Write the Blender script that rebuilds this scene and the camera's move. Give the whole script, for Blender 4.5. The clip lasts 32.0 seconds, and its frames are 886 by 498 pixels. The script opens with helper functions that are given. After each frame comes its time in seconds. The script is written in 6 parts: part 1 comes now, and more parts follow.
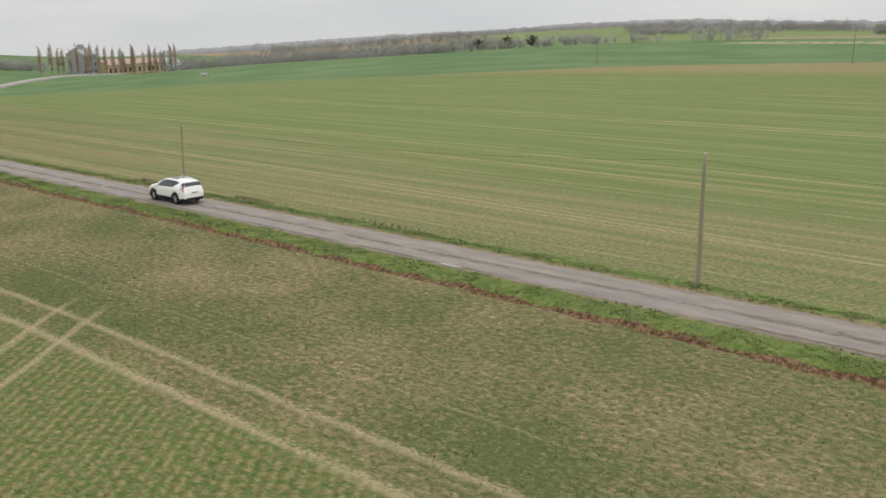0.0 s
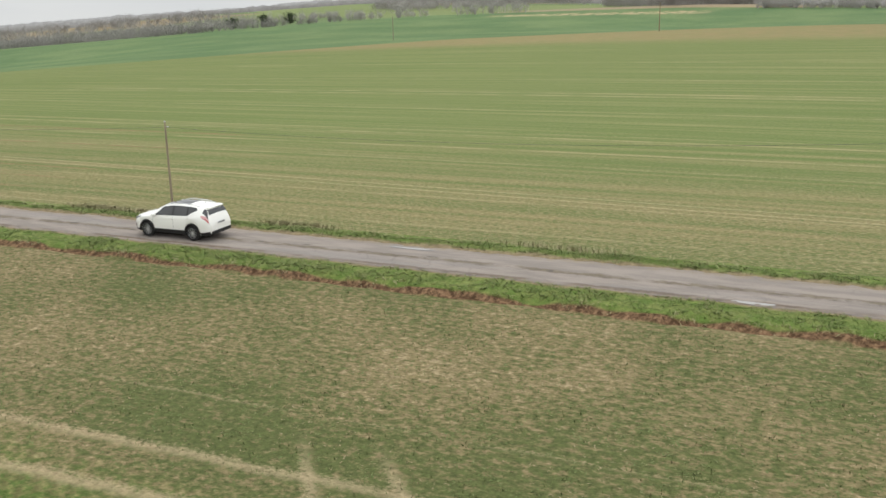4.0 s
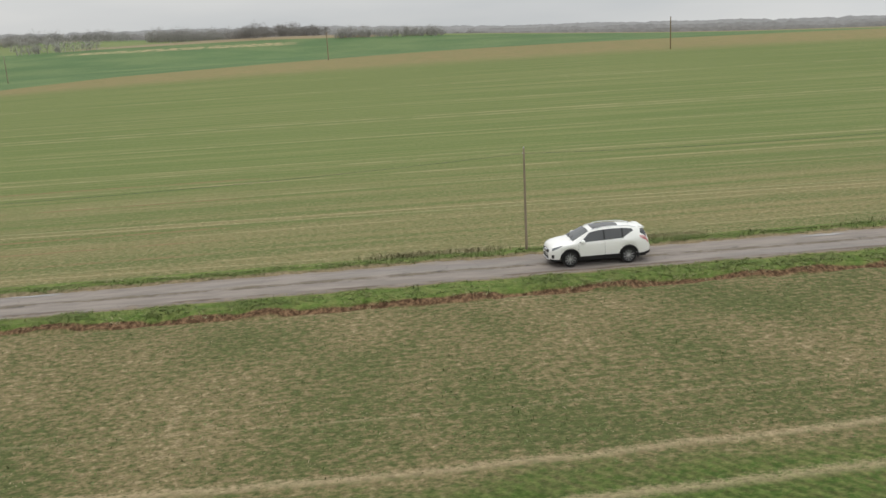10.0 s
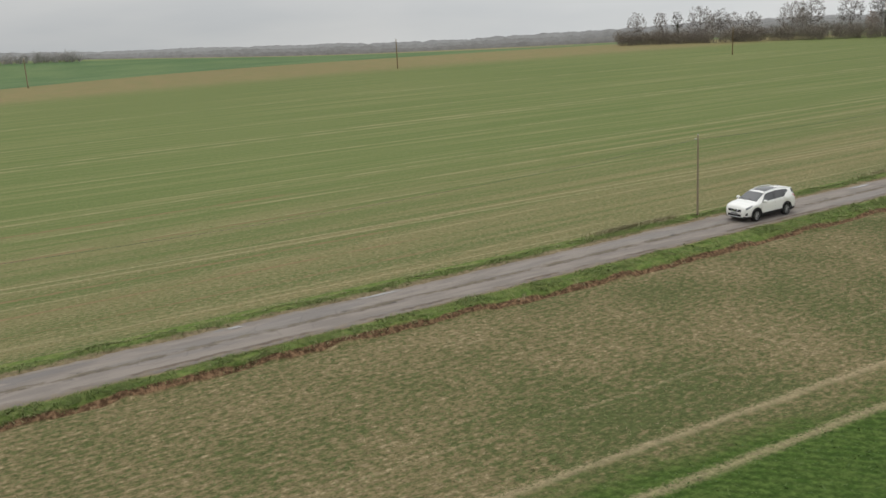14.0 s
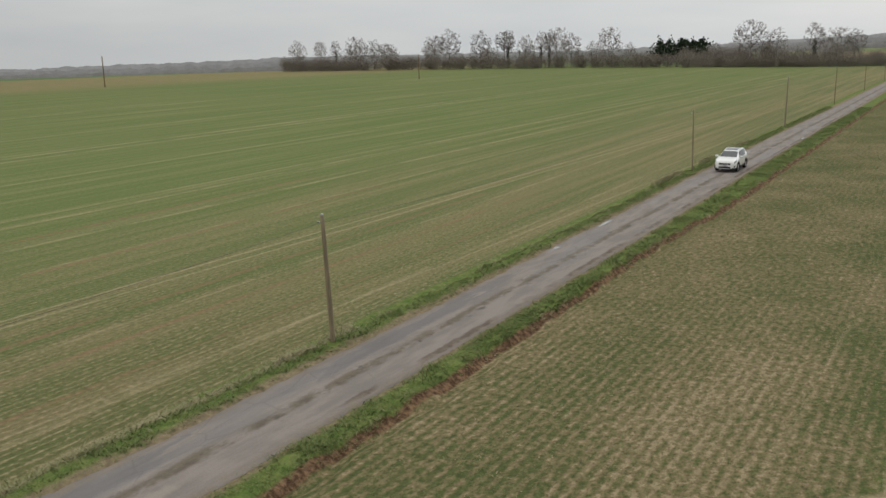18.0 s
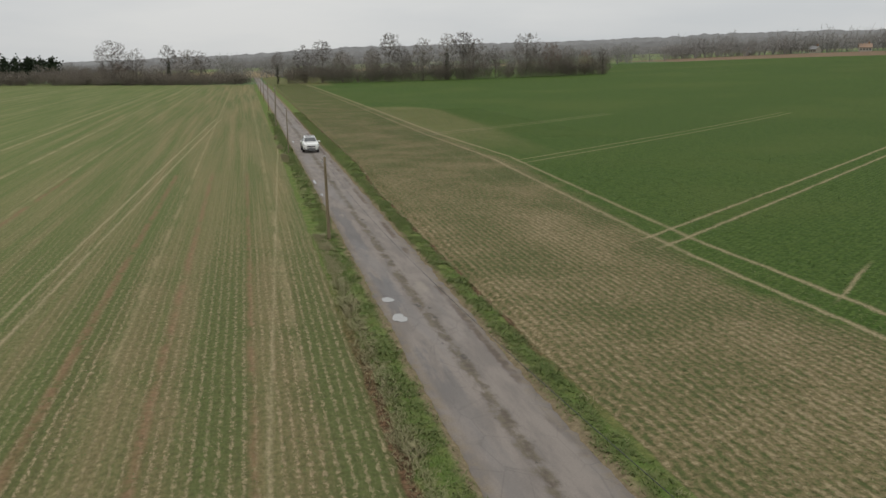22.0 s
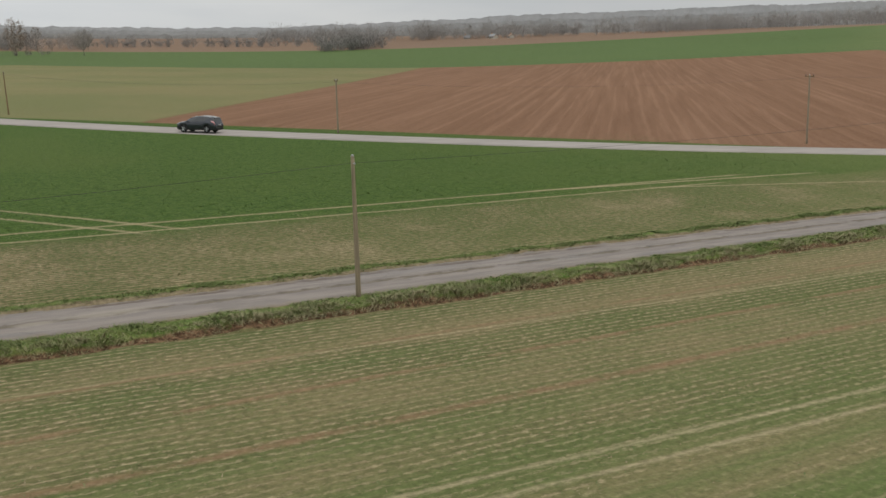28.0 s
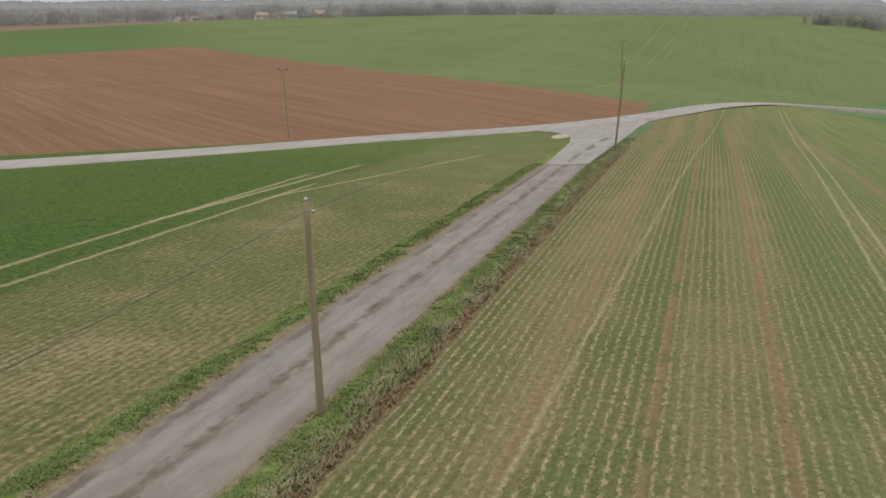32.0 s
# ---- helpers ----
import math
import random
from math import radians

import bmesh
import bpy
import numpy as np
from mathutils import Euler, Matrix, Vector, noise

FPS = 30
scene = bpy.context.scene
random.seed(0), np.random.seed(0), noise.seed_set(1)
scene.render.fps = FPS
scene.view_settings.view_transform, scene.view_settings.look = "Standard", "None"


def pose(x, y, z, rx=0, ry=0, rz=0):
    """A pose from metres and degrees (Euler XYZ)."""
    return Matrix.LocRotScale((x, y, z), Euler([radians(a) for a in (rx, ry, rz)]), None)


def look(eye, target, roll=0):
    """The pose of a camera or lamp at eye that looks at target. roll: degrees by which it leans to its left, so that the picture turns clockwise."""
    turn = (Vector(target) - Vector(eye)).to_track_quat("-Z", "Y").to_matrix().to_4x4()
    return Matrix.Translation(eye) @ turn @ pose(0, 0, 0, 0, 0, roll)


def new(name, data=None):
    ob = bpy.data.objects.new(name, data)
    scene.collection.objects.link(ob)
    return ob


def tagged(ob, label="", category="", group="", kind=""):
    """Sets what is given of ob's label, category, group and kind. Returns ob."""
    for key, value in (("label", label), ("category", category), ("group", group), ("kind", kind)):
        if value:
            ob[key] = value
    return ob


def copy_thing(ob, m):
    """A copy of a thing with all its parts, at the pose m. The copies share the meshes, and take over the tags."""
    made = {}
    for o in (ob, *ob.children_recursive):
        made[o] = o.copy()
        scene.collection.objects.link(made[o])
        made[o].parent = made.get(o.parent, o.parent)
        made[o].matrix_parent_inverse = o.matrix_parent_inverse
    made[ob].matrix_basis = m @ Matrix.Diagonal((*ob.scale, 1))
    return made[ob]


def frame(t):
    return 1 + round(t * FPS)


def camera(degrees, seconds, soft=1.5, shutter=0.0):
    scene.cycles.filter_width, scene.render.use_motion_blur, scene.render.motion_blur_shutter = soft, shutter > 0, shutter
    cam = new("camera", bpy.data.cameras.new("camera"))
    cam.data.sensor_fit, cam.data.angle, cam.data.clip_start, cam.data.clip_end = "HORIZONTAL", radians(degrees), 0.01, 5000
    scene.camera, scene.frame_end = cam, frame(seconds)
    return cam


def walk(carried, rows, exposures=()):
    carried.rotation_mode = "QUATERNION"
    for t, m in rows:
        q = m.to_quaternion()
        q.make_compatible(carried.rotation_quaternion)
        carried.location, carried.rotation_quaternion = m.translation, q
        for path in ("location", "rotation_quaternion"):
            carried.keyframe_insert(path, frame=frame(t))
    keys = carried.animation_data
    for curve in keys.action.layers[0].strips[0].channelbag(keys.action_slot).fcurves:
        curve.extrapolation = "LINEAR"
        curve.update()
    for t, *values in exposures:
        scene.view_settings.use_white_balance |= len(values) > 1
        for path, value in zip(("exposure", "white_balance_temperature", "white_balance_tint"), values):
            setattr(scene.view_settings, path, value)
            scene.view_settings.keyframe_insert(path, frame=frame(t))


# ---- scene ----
cam = camera(53.33, 32.0, soft=1.5)

PATH = [
    (0, (-55.651, 31.027, 10.601), (-54.3697, 29.5688, 10.1198), -0.64),
    (0.5, (-52.488, 31.152, 10.442), (-51.2549, 29.6524, 9.9610), -0.79),
    (1, (-49.356, 31.284, 10.312), (-48.1755, 29.7430, 9.8304), -0.79),
    (1.5, (-46.549, 31.649, 10.197), (-45.4226, 30.0706, 9.7088), -0.91),
    (2, (-43.596, 31.795, 10.070), (-42.5298, 30.1758, 9.5792), -1.07),
    (2.5, (-40.245, 31.413, 9.896), (-39.2388, 29.7552, 9.4076), -1.04),
    (4.5, (-29.409, 30.236, 9.801), (-28.6842, 28.4549, 9.2494), -1.69),
    (5, (-26.490, 30.737, 9.852), (-25.8435, 28.9294, 9.2920), -1.87),
    (5.5, (-23.770, 31.700, 9.870), (-23.1905, 29.8663, 9.3188), -1.97),
    (6, (-21.088, 32.942, 9.958), (-20.5671, 31.0852, 9.4284), -2.07),
    (6.5, (-18.256, 34.074, 9.964), (-17.8016, 32.1946, 9.4546), -2.06),
    (7, (-15.158, 34.872, 9.973), (-14.7842, 32.9704, 9.4794), -1.90),
    (7.5, (-12.032, 35.456, 9.923), (-11.7468, 33.5372, 9.4365), -2.09),
    (8, (-8.788, 35.772, 9.946), (-8.5973, 33.8413, 9.4597), -2.20),
    (8.5, (-5.534, 35.976, 10.017), (-5.4359, 34.0385, 9.5288), -2.40),
    (9, (-2.261, 35.938, 10.109), (-2.2540, 33.9998, 9.6141), -2.85),
    (9.5, (1.189, 35.919, 10.241), (1.1000, 33.9846, 9.7426), -2.90),
    (10, (4.673, 35.819, 10.361), (4.4874, 33.8919, 9.8591), -2.86),
    (10.5, (8.185, 35.447, 10.541), (7.8983, 33.5339, 10.0331), -2.92),
    (11, (11.795, 34.757, 10.576), (11.4011, 32.8638, 10.0663), -2.91),
    (11.5, (15.439, 34.247, 10.647), (14.9347, 32.3806, 10.1365), -2.84),
    (12, (19.301, 34.069, 10.835), (18.6850, 32.2355, 10.3269), -2.86),
    (12.5, (23.584, 34.214, 11.109), (22.8589, 32.4196, 10.6049), -2.85),
    (13, (27.539, 33.679, 11.078), (26.7101, 31.9278, 10.5837), -2.75),
    (13.5, (31.466, 33.291, 11.298), (30.5467, 31.5847, 10.8053), -2.77),
    (14, (35.443, 32.335, 11.455), (34.4372, 30.6781, 10.9622), -2.92),
    (14.5, (39.548, 31.072, 11.515), (38.4605, 29.4686, 11.0187), -2.83),
    (15, (43.819, 29.720, 11.736), (42.6531, 28.1748, 11.2324), -2.64),
    (15.5, (47.891, 27.842, 11.741), (46.6473, 26.3608, 11.2338), -2.47),
    (17.5, (60.694, 17.232, 9.741), (59.0918, 16.1260, 9.2855), -1.05),
    (18, (64.443, 15.720, 9.774), (62.7721, 14.7174, 9.3244), -1.03),
    (18.5, (67.815, 13.771, 9.741), (66.0803, 12.8839, 9.2886), -0.90),
    (19, (70.940, 11.520, 9.719), (69.1453, 10.7618, 9.2657), -0.72),
    (19.5, (74.388, 9.201, 9.760), (72.5346, 8.6030, 9.3061), -0.46),
    (20, (77.387, 6.524, 9.568), (75.4817, 6.1143, 9.1209), -0.44),
    (20.5, (80.795, 3.781, 9.687), (78.8570, 3.5555, 9.2477), -0.32),
    (21, (83.608, 0.629, 9.509), (81.6552, 0.6029, 9.0799), -0.23),
    (21.5, (86.162, -2.721, 9.361), (84.2154, -2.5294, 8.9437), -0.21),
    (22, (87.960, -6.311, 9.219), (86.0500, -5.8895, 8.8031), 0.03),
    (22.5, (89.095, -9.907, 9.057), (87.2513, -9.2491, 8.6453), 0.03),
    (23, (89.918, -13.682, 9.078), (88.1902, -12.7669, 8.6547), -0.22),
    (23.5, (89.381, -17.106, 8.909), (87.8207, -15.9291, 8.4821), 0.14),
    (24, (87.993, -20.127, 8.720), (86.6467, -18.7098, 8.2967), 0.00),
    (24.5, (86.961, -23.395, 8.712), (85.8810, -21.7677, 8.2822), 0.07),
    (25, (85.496, -26.503, 8.762), (84.7301, -24.7062, 8.3316), 0.21),
    (25.5, (83.379, -29.016, 8.844), (82.9248, -27.1161, 8.4134), 0.13),
    (26, (80.850, -30.596, 8.548), (80.7058, -28.6452, 8.1301), 0.37),
    (26.5, (78.237, -31.426, 8.442), (78.3986, -29.4766, 8.0250), 0.27),
    (28.5, (69.214, -28.180, 7.955), (70.3904, -26.6122, 7.5583), 0.45),
    (29, (67.241, -25.561, 8.019), (68.6230, -24.1721, 7.6187), 0.61),
    (29.5, (66.260, -23.612, 8.084), (67.7808, -22.3770, 7.6791), 0.77),
    (30, (66.051, -21.084, 7.835), (67.6821, -19.9976, 7.4381), 0.41),
    (30.5, (65.776, -18.720, 7.869), (67.4885, -17.7671, 7.4691), -0.01),
    (31, (65.712, -16.024, 7.732), (67.4888, -15.1955, 7.3345), -0.63),
    (31.5, (65.744, -13.396, 7.834), (67.5693, -12.6863, 7.4283), -0.85),
    (32, (65.976, -10.321, 7.936), (67.8472, -9.7492, 7.5222), -1.08),
]

EXPOSURE = [(0.0, 0.33), (2.0, 0.38), (4.5, 0.52), (6.0, 0.49), (7.0, 0.31), (9.0, 0.23), (13.0, 0.07), (19.0, -0.24), (22.0, -0.33), (26.0, -0.22), (29.0, 0.0), (32.0, 0.08)]
walk(cam, [(t, look(eye, target, roll)) for t, eye, target, roll in PATH], EXPOSURE)

# ---- sky and sun: an even grey overcast ----
world = bpy.data.worlds.new("overcast_sky")
scene.world = world
world.use_nodes = True
wn, wl = world.node_tree.nodes, world.node_tree.links
wn.clear()
sky = wn.new("ShaderNodeTexSky")
sky.sky_type = "NISHITA"
sky.sun_disc = False
sky.sun_elevation, sky.sun_rotation = radians(48), radians(200)
sky.air_density, sky.dust_density, sky.ozone_density = 1.0, 4.0, 1.0
grey = wn.new("ShaderNodeHueSaturation")
grey.inputs["Saturation"].default_value = 0.10
grey.inputs["Value"].default_value = 0.55
wl.new(sky.outputs[0], grey.inputs["Color"])
cloud_at = wn.new("ShaderNodeTexCoord")
cloud_map = wn.new("ShaderNodeMapping")
cloud_map.inputs["Scale"].default_value = (1.2, 1.2, 6.0)
cloud = wn.new("ShaderNodeTexNoise")
cloud.inputs["Scale"].default_value = 2.2
cloud.inputs["Detail"].default_value = 5.0
cloud_ramp = wn.new("ShaderNodeValToRGB")
cloud_ramp.color_ramp.elements[0].position, cloud_ramp.color_ramp.elements[1].position = 0.35, 0.68
cloud_ramp.color_ramp.elements[0].color = (5.3, 5.5, 5.6, 1)
cloud_ramp.color_ramp.elements[1].color = (6.4, 6.45, 6.35, 1)
wl.new(cloud_at.outputs["Generated"], cloud_map.inputs[0])
wl.new(cloud_map.outputs[0], cloud.inputs["Vector"])
wl.new(cloud.outputs[0], cloud_ramp.inputs[0])
veil = wn.new("ShaderNodeMix")
veil.data_type = "RGBA"
veil.inputs[0].default_value = 0.85
wl.new(grey.outputs[0], veil.inputs[6])
wl.new(cloud_ramp.outputs[0], veil.inputs[7])
# an overcast sky is brighter overhead than at the horizon
up = wn.new("ShaderNodeSeparateXYZ")
wl.new(cloud_at.outputs["Generated"], up.inputs[0])
lift = wn.new("ShaderNodeMapRange")
lift.inputs[1].default_value, lift.inputs[2].default_value, lift.inputs[3].default_value, lift.inputs[4].default_value = 0.0, 1.0, 1.0, 1.65
wl.new(up.outputs[2], lift.inputs[0])
dome = wn.new("ShaderNodeVectorMath")
dome.operation = "SCALE"
wl.new(veil.outputs[2], dome.inputs[0])
wl.new(lift.outputs[0], dome.inputs["Scale"])
# thinner cloud over the north-west: the sky brightens evenly towards it
toward = wn.new("ShaderNodeVectorMath")
toward.operation = "DOT_PRODUCT"
toward.inputs[1].default_value = (-0.87, 0.49, 0.0)
wl.new(cloud_at.outputs["Generated"], toward.inputs[0])
thinner = wn.new("ShaderNodeMapRange")
thinner.interpolation_type = "SMOOTHSTEP"
thinner.inputs[1].default_value, thinner.inputs[2].default_value, thinner.inputs[3].default_value, thinner.inputs[4].default_value = -0.4, 1.0, 0.97, 1.44
wl.new(toward.outputs["Value"], thinner.inputs[0])
glow = wn.new("ShaderNodeVectorMath")
glow.operation = "SCALE"
wl.new(dome.outputs[0], glow.inputs[0])
wl.new(thinner.outputs[0], glow.inputs["Scale"])
bg = wn.new("ShaderNodeBackground")
bg.inputs["Strength"].default_value = 0.102
wl.new(glow.outputs[0], bg.inputs[0])
wout = wn.new("ShaderNodeOutputWorld")
wl.new(bg.outputs[0], wout.inputs[0])

sun = new("sun", bpy.data.lights.new("sun", "SUN"))
sun.data.energy, sun.data.angle, sun.data.color = 0.75, radians(45), (1.0, 0.965, 0.915)
sun.matrix_world = look((0, 0, 100), (-25, 30, 0))
# lane poles: place along the lane, height, lean of the top
LANE_POLES = [(-200, 5.2, (0, 0)), (-160, 5.2, (0, 0)), (-120, 5.2, (0, 0)), (-80, 5.3, (0, 0)), (-40.4, 5.5, (0.0, 0.05)), (-2.8, 4.6, (0, -0.1)),
              (41.8, 4.4, (0.1, -0.15)), (83.4, 5.0, (-0.15, 0.05)), (143.9, 7.6, (-2.2, -0.9))]
MAIN_POLES = [(-18, 212, 6, (0, 0)), (48.9, 127.1, 5.4, (0, 0)), (77.4, 94, 5.2, (-0.2, -0.1)), (106.6, 57.0, 5.5, (-0.2, -0.1)), (145.3, 29.6, 6.7, (-0.3, 0.1)), (212, 3.9, 10.6, (0.6, 0)), (292, -50, 8, (0, 0))]
FIELD_POLES = [(95, -215, 7), (9, -184, 6.5), (-60.5, -141, 6.3), (-125, -104, 6)]
MAIN_POINTS = [(-420, 640), (-250, 450), (-168, 362), (-22, 208), (54, 111), (92, 65.5), (128, 33.5), (152, 18.5), (171, 8), (203, -2.6), (237, -12.5), (280, -29), (335, -76), (400, -146), (570, -330), (640, -420)]
# woods: from, to, clumps, half width, height
WOODS = [((566, -186), (582, -262), 80, 12, 8), ((400, -255), (325, -345), 60, 14, 6), ((480, -300), (380, -450), 130, 45, 9), ((590, -420), (430, -600), 150, 60, 11), ((305, -335), (225, -405), 46, 6, 4.5), ((225, -408), (120, -440), 26, 3, 6.5),
         ((578, -477), (390, -679), 110, 6, 7), ((700, -560), (580, -760), 120, 40, 9), ((375, -748), (268, -824), 70, 8, 9), ((420, -800), (240, -960), 160, 30, 10), ((190, -850), (95, -862), 110, 22, 11),
         ((58, -455), (22, -505), 60, 12, 7), ((10, -428), (-45, -424), 46, 6, 5), ((100, -900), (20, -900), 50, 14, 11), ((10, -880), (-140, -870), 60, 10, 8), ((-420, -330), (-560, -60), 130, 40, 9), ((-420, -20), (-430, 230), 130, 40, 11),
         ((-452, 262), (-272, 484), 210, 16, 12), ((-340, 460), (-200, 480), 110, 12, 9), ((-230, 520), (120, 600), 160, 30, 10), ((150, 640), (330, 560), 60, 10, 8),
         ((262, 470), (316, 500), 46, 8, 10), ((300, 690), (520, 560), 160, 30, 12), ((520, 540), (720, 400), 170, 30, 12), ((760, 380), (840, 120), 190, 30, 14), ((950, -85), (930, -160), 60, 12, 10), ((640, 350), (705, 262), 46, 9, 7)]
VILLAGE = [(645, 365, 0.6), (660, 350, 0.65), (672, 335, 0.6), (684, 318, 0.7), (696, 300, 0.7), (706, 282, 0.8), (712, 268, 0.7), (655, 358, 0.5), (690, 310, 0.6), (430, 585, 0.5), (445, 570, 0.55), (455, 560, 0.45),
           (-414, 296, 0.5), (-390, 326, 0.55), (-372, 346, 0.65), (-358, 364, 0.55), (-342, 384, 0.6), (-324, 404, 0.55), (-304, 426, 0.5)]

# ---- the lie of the land ----
KNOTS = np.array([
    (0, 0, 0), (-42, 0, 0.1), (-42, 28, 0.1), (-42, -25, 0.1), (20, 25, 0), (30, -30, 0), (85, 0, 0), (85, -35, -0.2), (50, 22, 0),
    (-180, 0, 0.1), (-290, 0, 0.0), (-250, -100, 1.5), (-212, 117, 3.6), (-186, -200, 1.8),
    (100, -160, -0.4), (146, -90, -2.4), (157, -55, -3.0), (222, -83, -7.0), (310, -115, -13), (9, -190, 2.3), (-60, -150, 2.7), (20, -330, -1.5), (192, -216, -3.6), (364, -241, -8.5), (298, -322, -3.5), (217, -400, 2.0), (155, -443, 4.0), (80, -402, 3.0), (40, -455, 6.0), (-60, -420, 2.5), (300, -900, 6), (20, -640, -2.5), (-90, -640, -4.2), (-250, -580, -6.5), (-370, -490, -7.5), (-176, -396, -1.8), (-225, -290, -1.0), (0, -1200, -10), (-500, -1100, -18),
    (400, -150, -16), (570, -330, -19), (-36, -205, 2.8), (145, 0, 0.2), (78, 84, 1.85), (128, 36, 1.0), (160, 16, 0.5), (203, 0, -0.2), (40, 130, 2.5), (-111, 208, 6), (-100, 440, 12), (-380, 362, 16), (300, 490, 20), (560, 60, 29), (560, 0, 28), (560, -90, 8), (660, -80, 20),
    (235, 260, 9), (245, 5, 1.2), (-460, 230, 9)], dtype=float)


def _spread(r):
    return np.where(r > 0, r * r * np.log(np.maximum(r, 1e-9)), 0.0)


_kx, _kz = KNOTS[:, :2] / 100.0, KNOTS[:, 2]
_n = len(_kx)
_m = np.zeros((_n + 3, _n + 3))
_m[:_n, :_n] = _spread(np.linalg.norm(_kx[:, None] - _kx[None], axis=2)) + 0.002 * np.eye(_n)
_m[:_n, _n:], _m[_n:, :_n] = np.c_[np.ones(_n), _kx], np.c_[np.ones(_n), _kx].T
_w = np.linalg.solve(_m, np.r_[_kz, 0, 0, 0])
LAND_FAR = 1500.0
# elevation of the far ground by bearing, in degrees
SKYLINE = ((-180, -142, -132, -116, -97, -86, -75, -63, -50, -44, -33, -26, -21, -17, -8, 8, 30, 60, 90, 126, 141, 156, 180),
           (-0.2, -1.2, -1.45, -1.3, -0.85, -0.3, 0.15, 0.4, -0.2, -0.8, -1.5, -1.95, -2.0, -1.5, 2.3, 2.8, 2.5, 2.1, 1.6, 1.0, 1.05, 0.65, -0.2))


def smooth(lo, hi, v):
    t = np.clip((np.asarray(v, float) - lo) / (hi - lo), 0, 1)
    return t * t * (3 - 2 * t)


def hill(x, y):
    """Height of the open land, without the lane's verges."""
    x, y = np.asarray(x, float), np.asarray(y, float)
    r = np.hypot(x, y)
    k = np.minimum(1.0, LAND_FAR / np.maximum(r, 1.0))
    p = np.stack([x * k, y * k], -1).reshape(-1, 2) / 100.0
    d = np.linalg.norm(p[:, None] - _kx[None], axis=2)
    z = _spread(d) @ _w[:_n] + _w[_n] + p @ _w[_n + 1:]
    z = np.clip(z.reshape(x.shape), -25, 45)
    rise = np.interp(np.degrees(np.arctan2(y, x - 40.0)), *SKYLINE) - 0.28
    far = 10.0 + np.hypot(x - 40.0, y) * np.tan(np.radians(rise))
    k = smooth(650, 1250, np.hypot(x - 40.0, y))
    return z * (1 - k) + far * k


# ---- the lanes ----
LANE_HALF = 1.6


def lane_y(x):
    """Middle line of the lane."""
    return 0.06 * np.sin(np.asarray(x, float) / 17.0)


MAIN = MAIN_POINTS


def main_line(step=3.0):
    """The main road as evenly spaced points on a smooth curve."""
    p = [Vector((x, y)) for x, y in MAIN]
    out = []
    for i in range(len(p) - 1):
        a, b, c, d = p[max(i - 1, 0)], p[i], p[i + 1], p[min(i + 2, len(p) - 1)]
        n = max(2, int((c - b).length / step))
        for k in range(n):
            t = k / n
            out.append(0.5 * (2 * b + (c - a) * t + (2 * a - 5 * b + 4 * c - d) * t * t + (3 * b - a - 3 * c + d) * t ** 3))
    out.append(p[-1])
    return np.array([(v.x, v.y) for v in out])


MAIN_LINE = main_line()


def verge_edge(x):
    """Outer edge of the grass north of the lane."""
    return 3.4 - 0.7 * smooth(6, 26, x) - 0.05 * smooth(58, 74, x)


def land(x, y):
    """Height of the ground sheet."""
    x, y = np.asarray(x, float), np.asarray(y, float)
    z = hill(x, y)
    base = hill(x, lane_y(x))
    on = (1 - smooth(146, 160, x)) * smooth(-300, -285, x)
    u = y - lane_y(x)
    a = np.abs(u)
    near = 1 - smooth(4, 22, a)
    z = z * (1 - near * on) + base * near * on
    wob = 0.12 * np.sin(x * 0.9) + 0.1 * np.sin(x * 2.3 + 1)
    wide = np.where(u > 0, verge_edge(x), 2.72)
    verge = smooth(1.45, 1.9, a) * (1 - smooth(wide - 0.3 + wob, wide + 0.1 + wob, a))
    furrow = smooth(wide + wob, wide + 0.2 + wob, a) * (1 - smooth(wide + 0.45 + wob, wide + 0.85 + wob, a))
    furrow = furrow * np.where(u > 0, 1.6 - 1.2 * smooth(55, 75, x), smooth(40, 62, x))
    z = z + on * (0.10 * verge * (1 + 0.3 * np.sin(x * 1.7)) - 0.11 * furrow)
    low = smooth(35, 75, x) * smooth(2.65, 3.15, -u) * on
    z = z - 0.12 * low * (1 - smooth(12, 45, -u))
    z = z - 0.02 * on * (1 - smooth(1.4, 1.8, a))
    return z


def axis_steps(lo, hi, fine, far, grow=1.13):
    v = list(np.arange(lo, hi + 1e-6, fine))
    s = fine
    while v[-1] < far:
        s *= grow
        v.append(v[-1] + s)
    s = fine
    while v[0] > -far:
        s *= grow
        v.insert(0, v[0] - s)
    return np.array(v)


def mesh_from(name, verts, faces, smoothed=True):
    me = bpy.data.meshes.new(name)
    me.from_pydata([tuple(map(float, v)) for v in verts], [], [tuple(map(int, f)) for f in faces])
    if smoothed:
        me.polygons.foreach_set("use_smooth", [True] * len(me.polygons))
    me.update()
    return me


def grid_mesh(name, xs, ys, height):
    gx, gy = np.meshgrid(xs, ys, indexing="ij")
    gz = height(gx, gy)
    nx, ny = gx.shape
    i = np.arange(nx * ny).reshape(nx, ny)
    quads = np.stack([i[:-1, :-1], i[1:, :-1], i[1:, 1:], i[:-1, 1:]], -1).reshape(-1, 4)
    me = bpy.data.meshes.new(name)
    me.vertices.add(nx * ny)
    me.vertices.foreach_set("co", np.stack([gx, gy, gz], -1).ravel())
    me.loops.add(quads.size)
    me.loops.foreach_set("vertex_index", quads.ravel())
    me.polygons.add(len(quads))
    me.polygons.foreach_set("loop_start", np.arange(0, quads.size, 4))
    me.polygons.foreach_set("use_smooth", np.ones(len(quads), bool))
    me.update()
    me.validate()
    return me


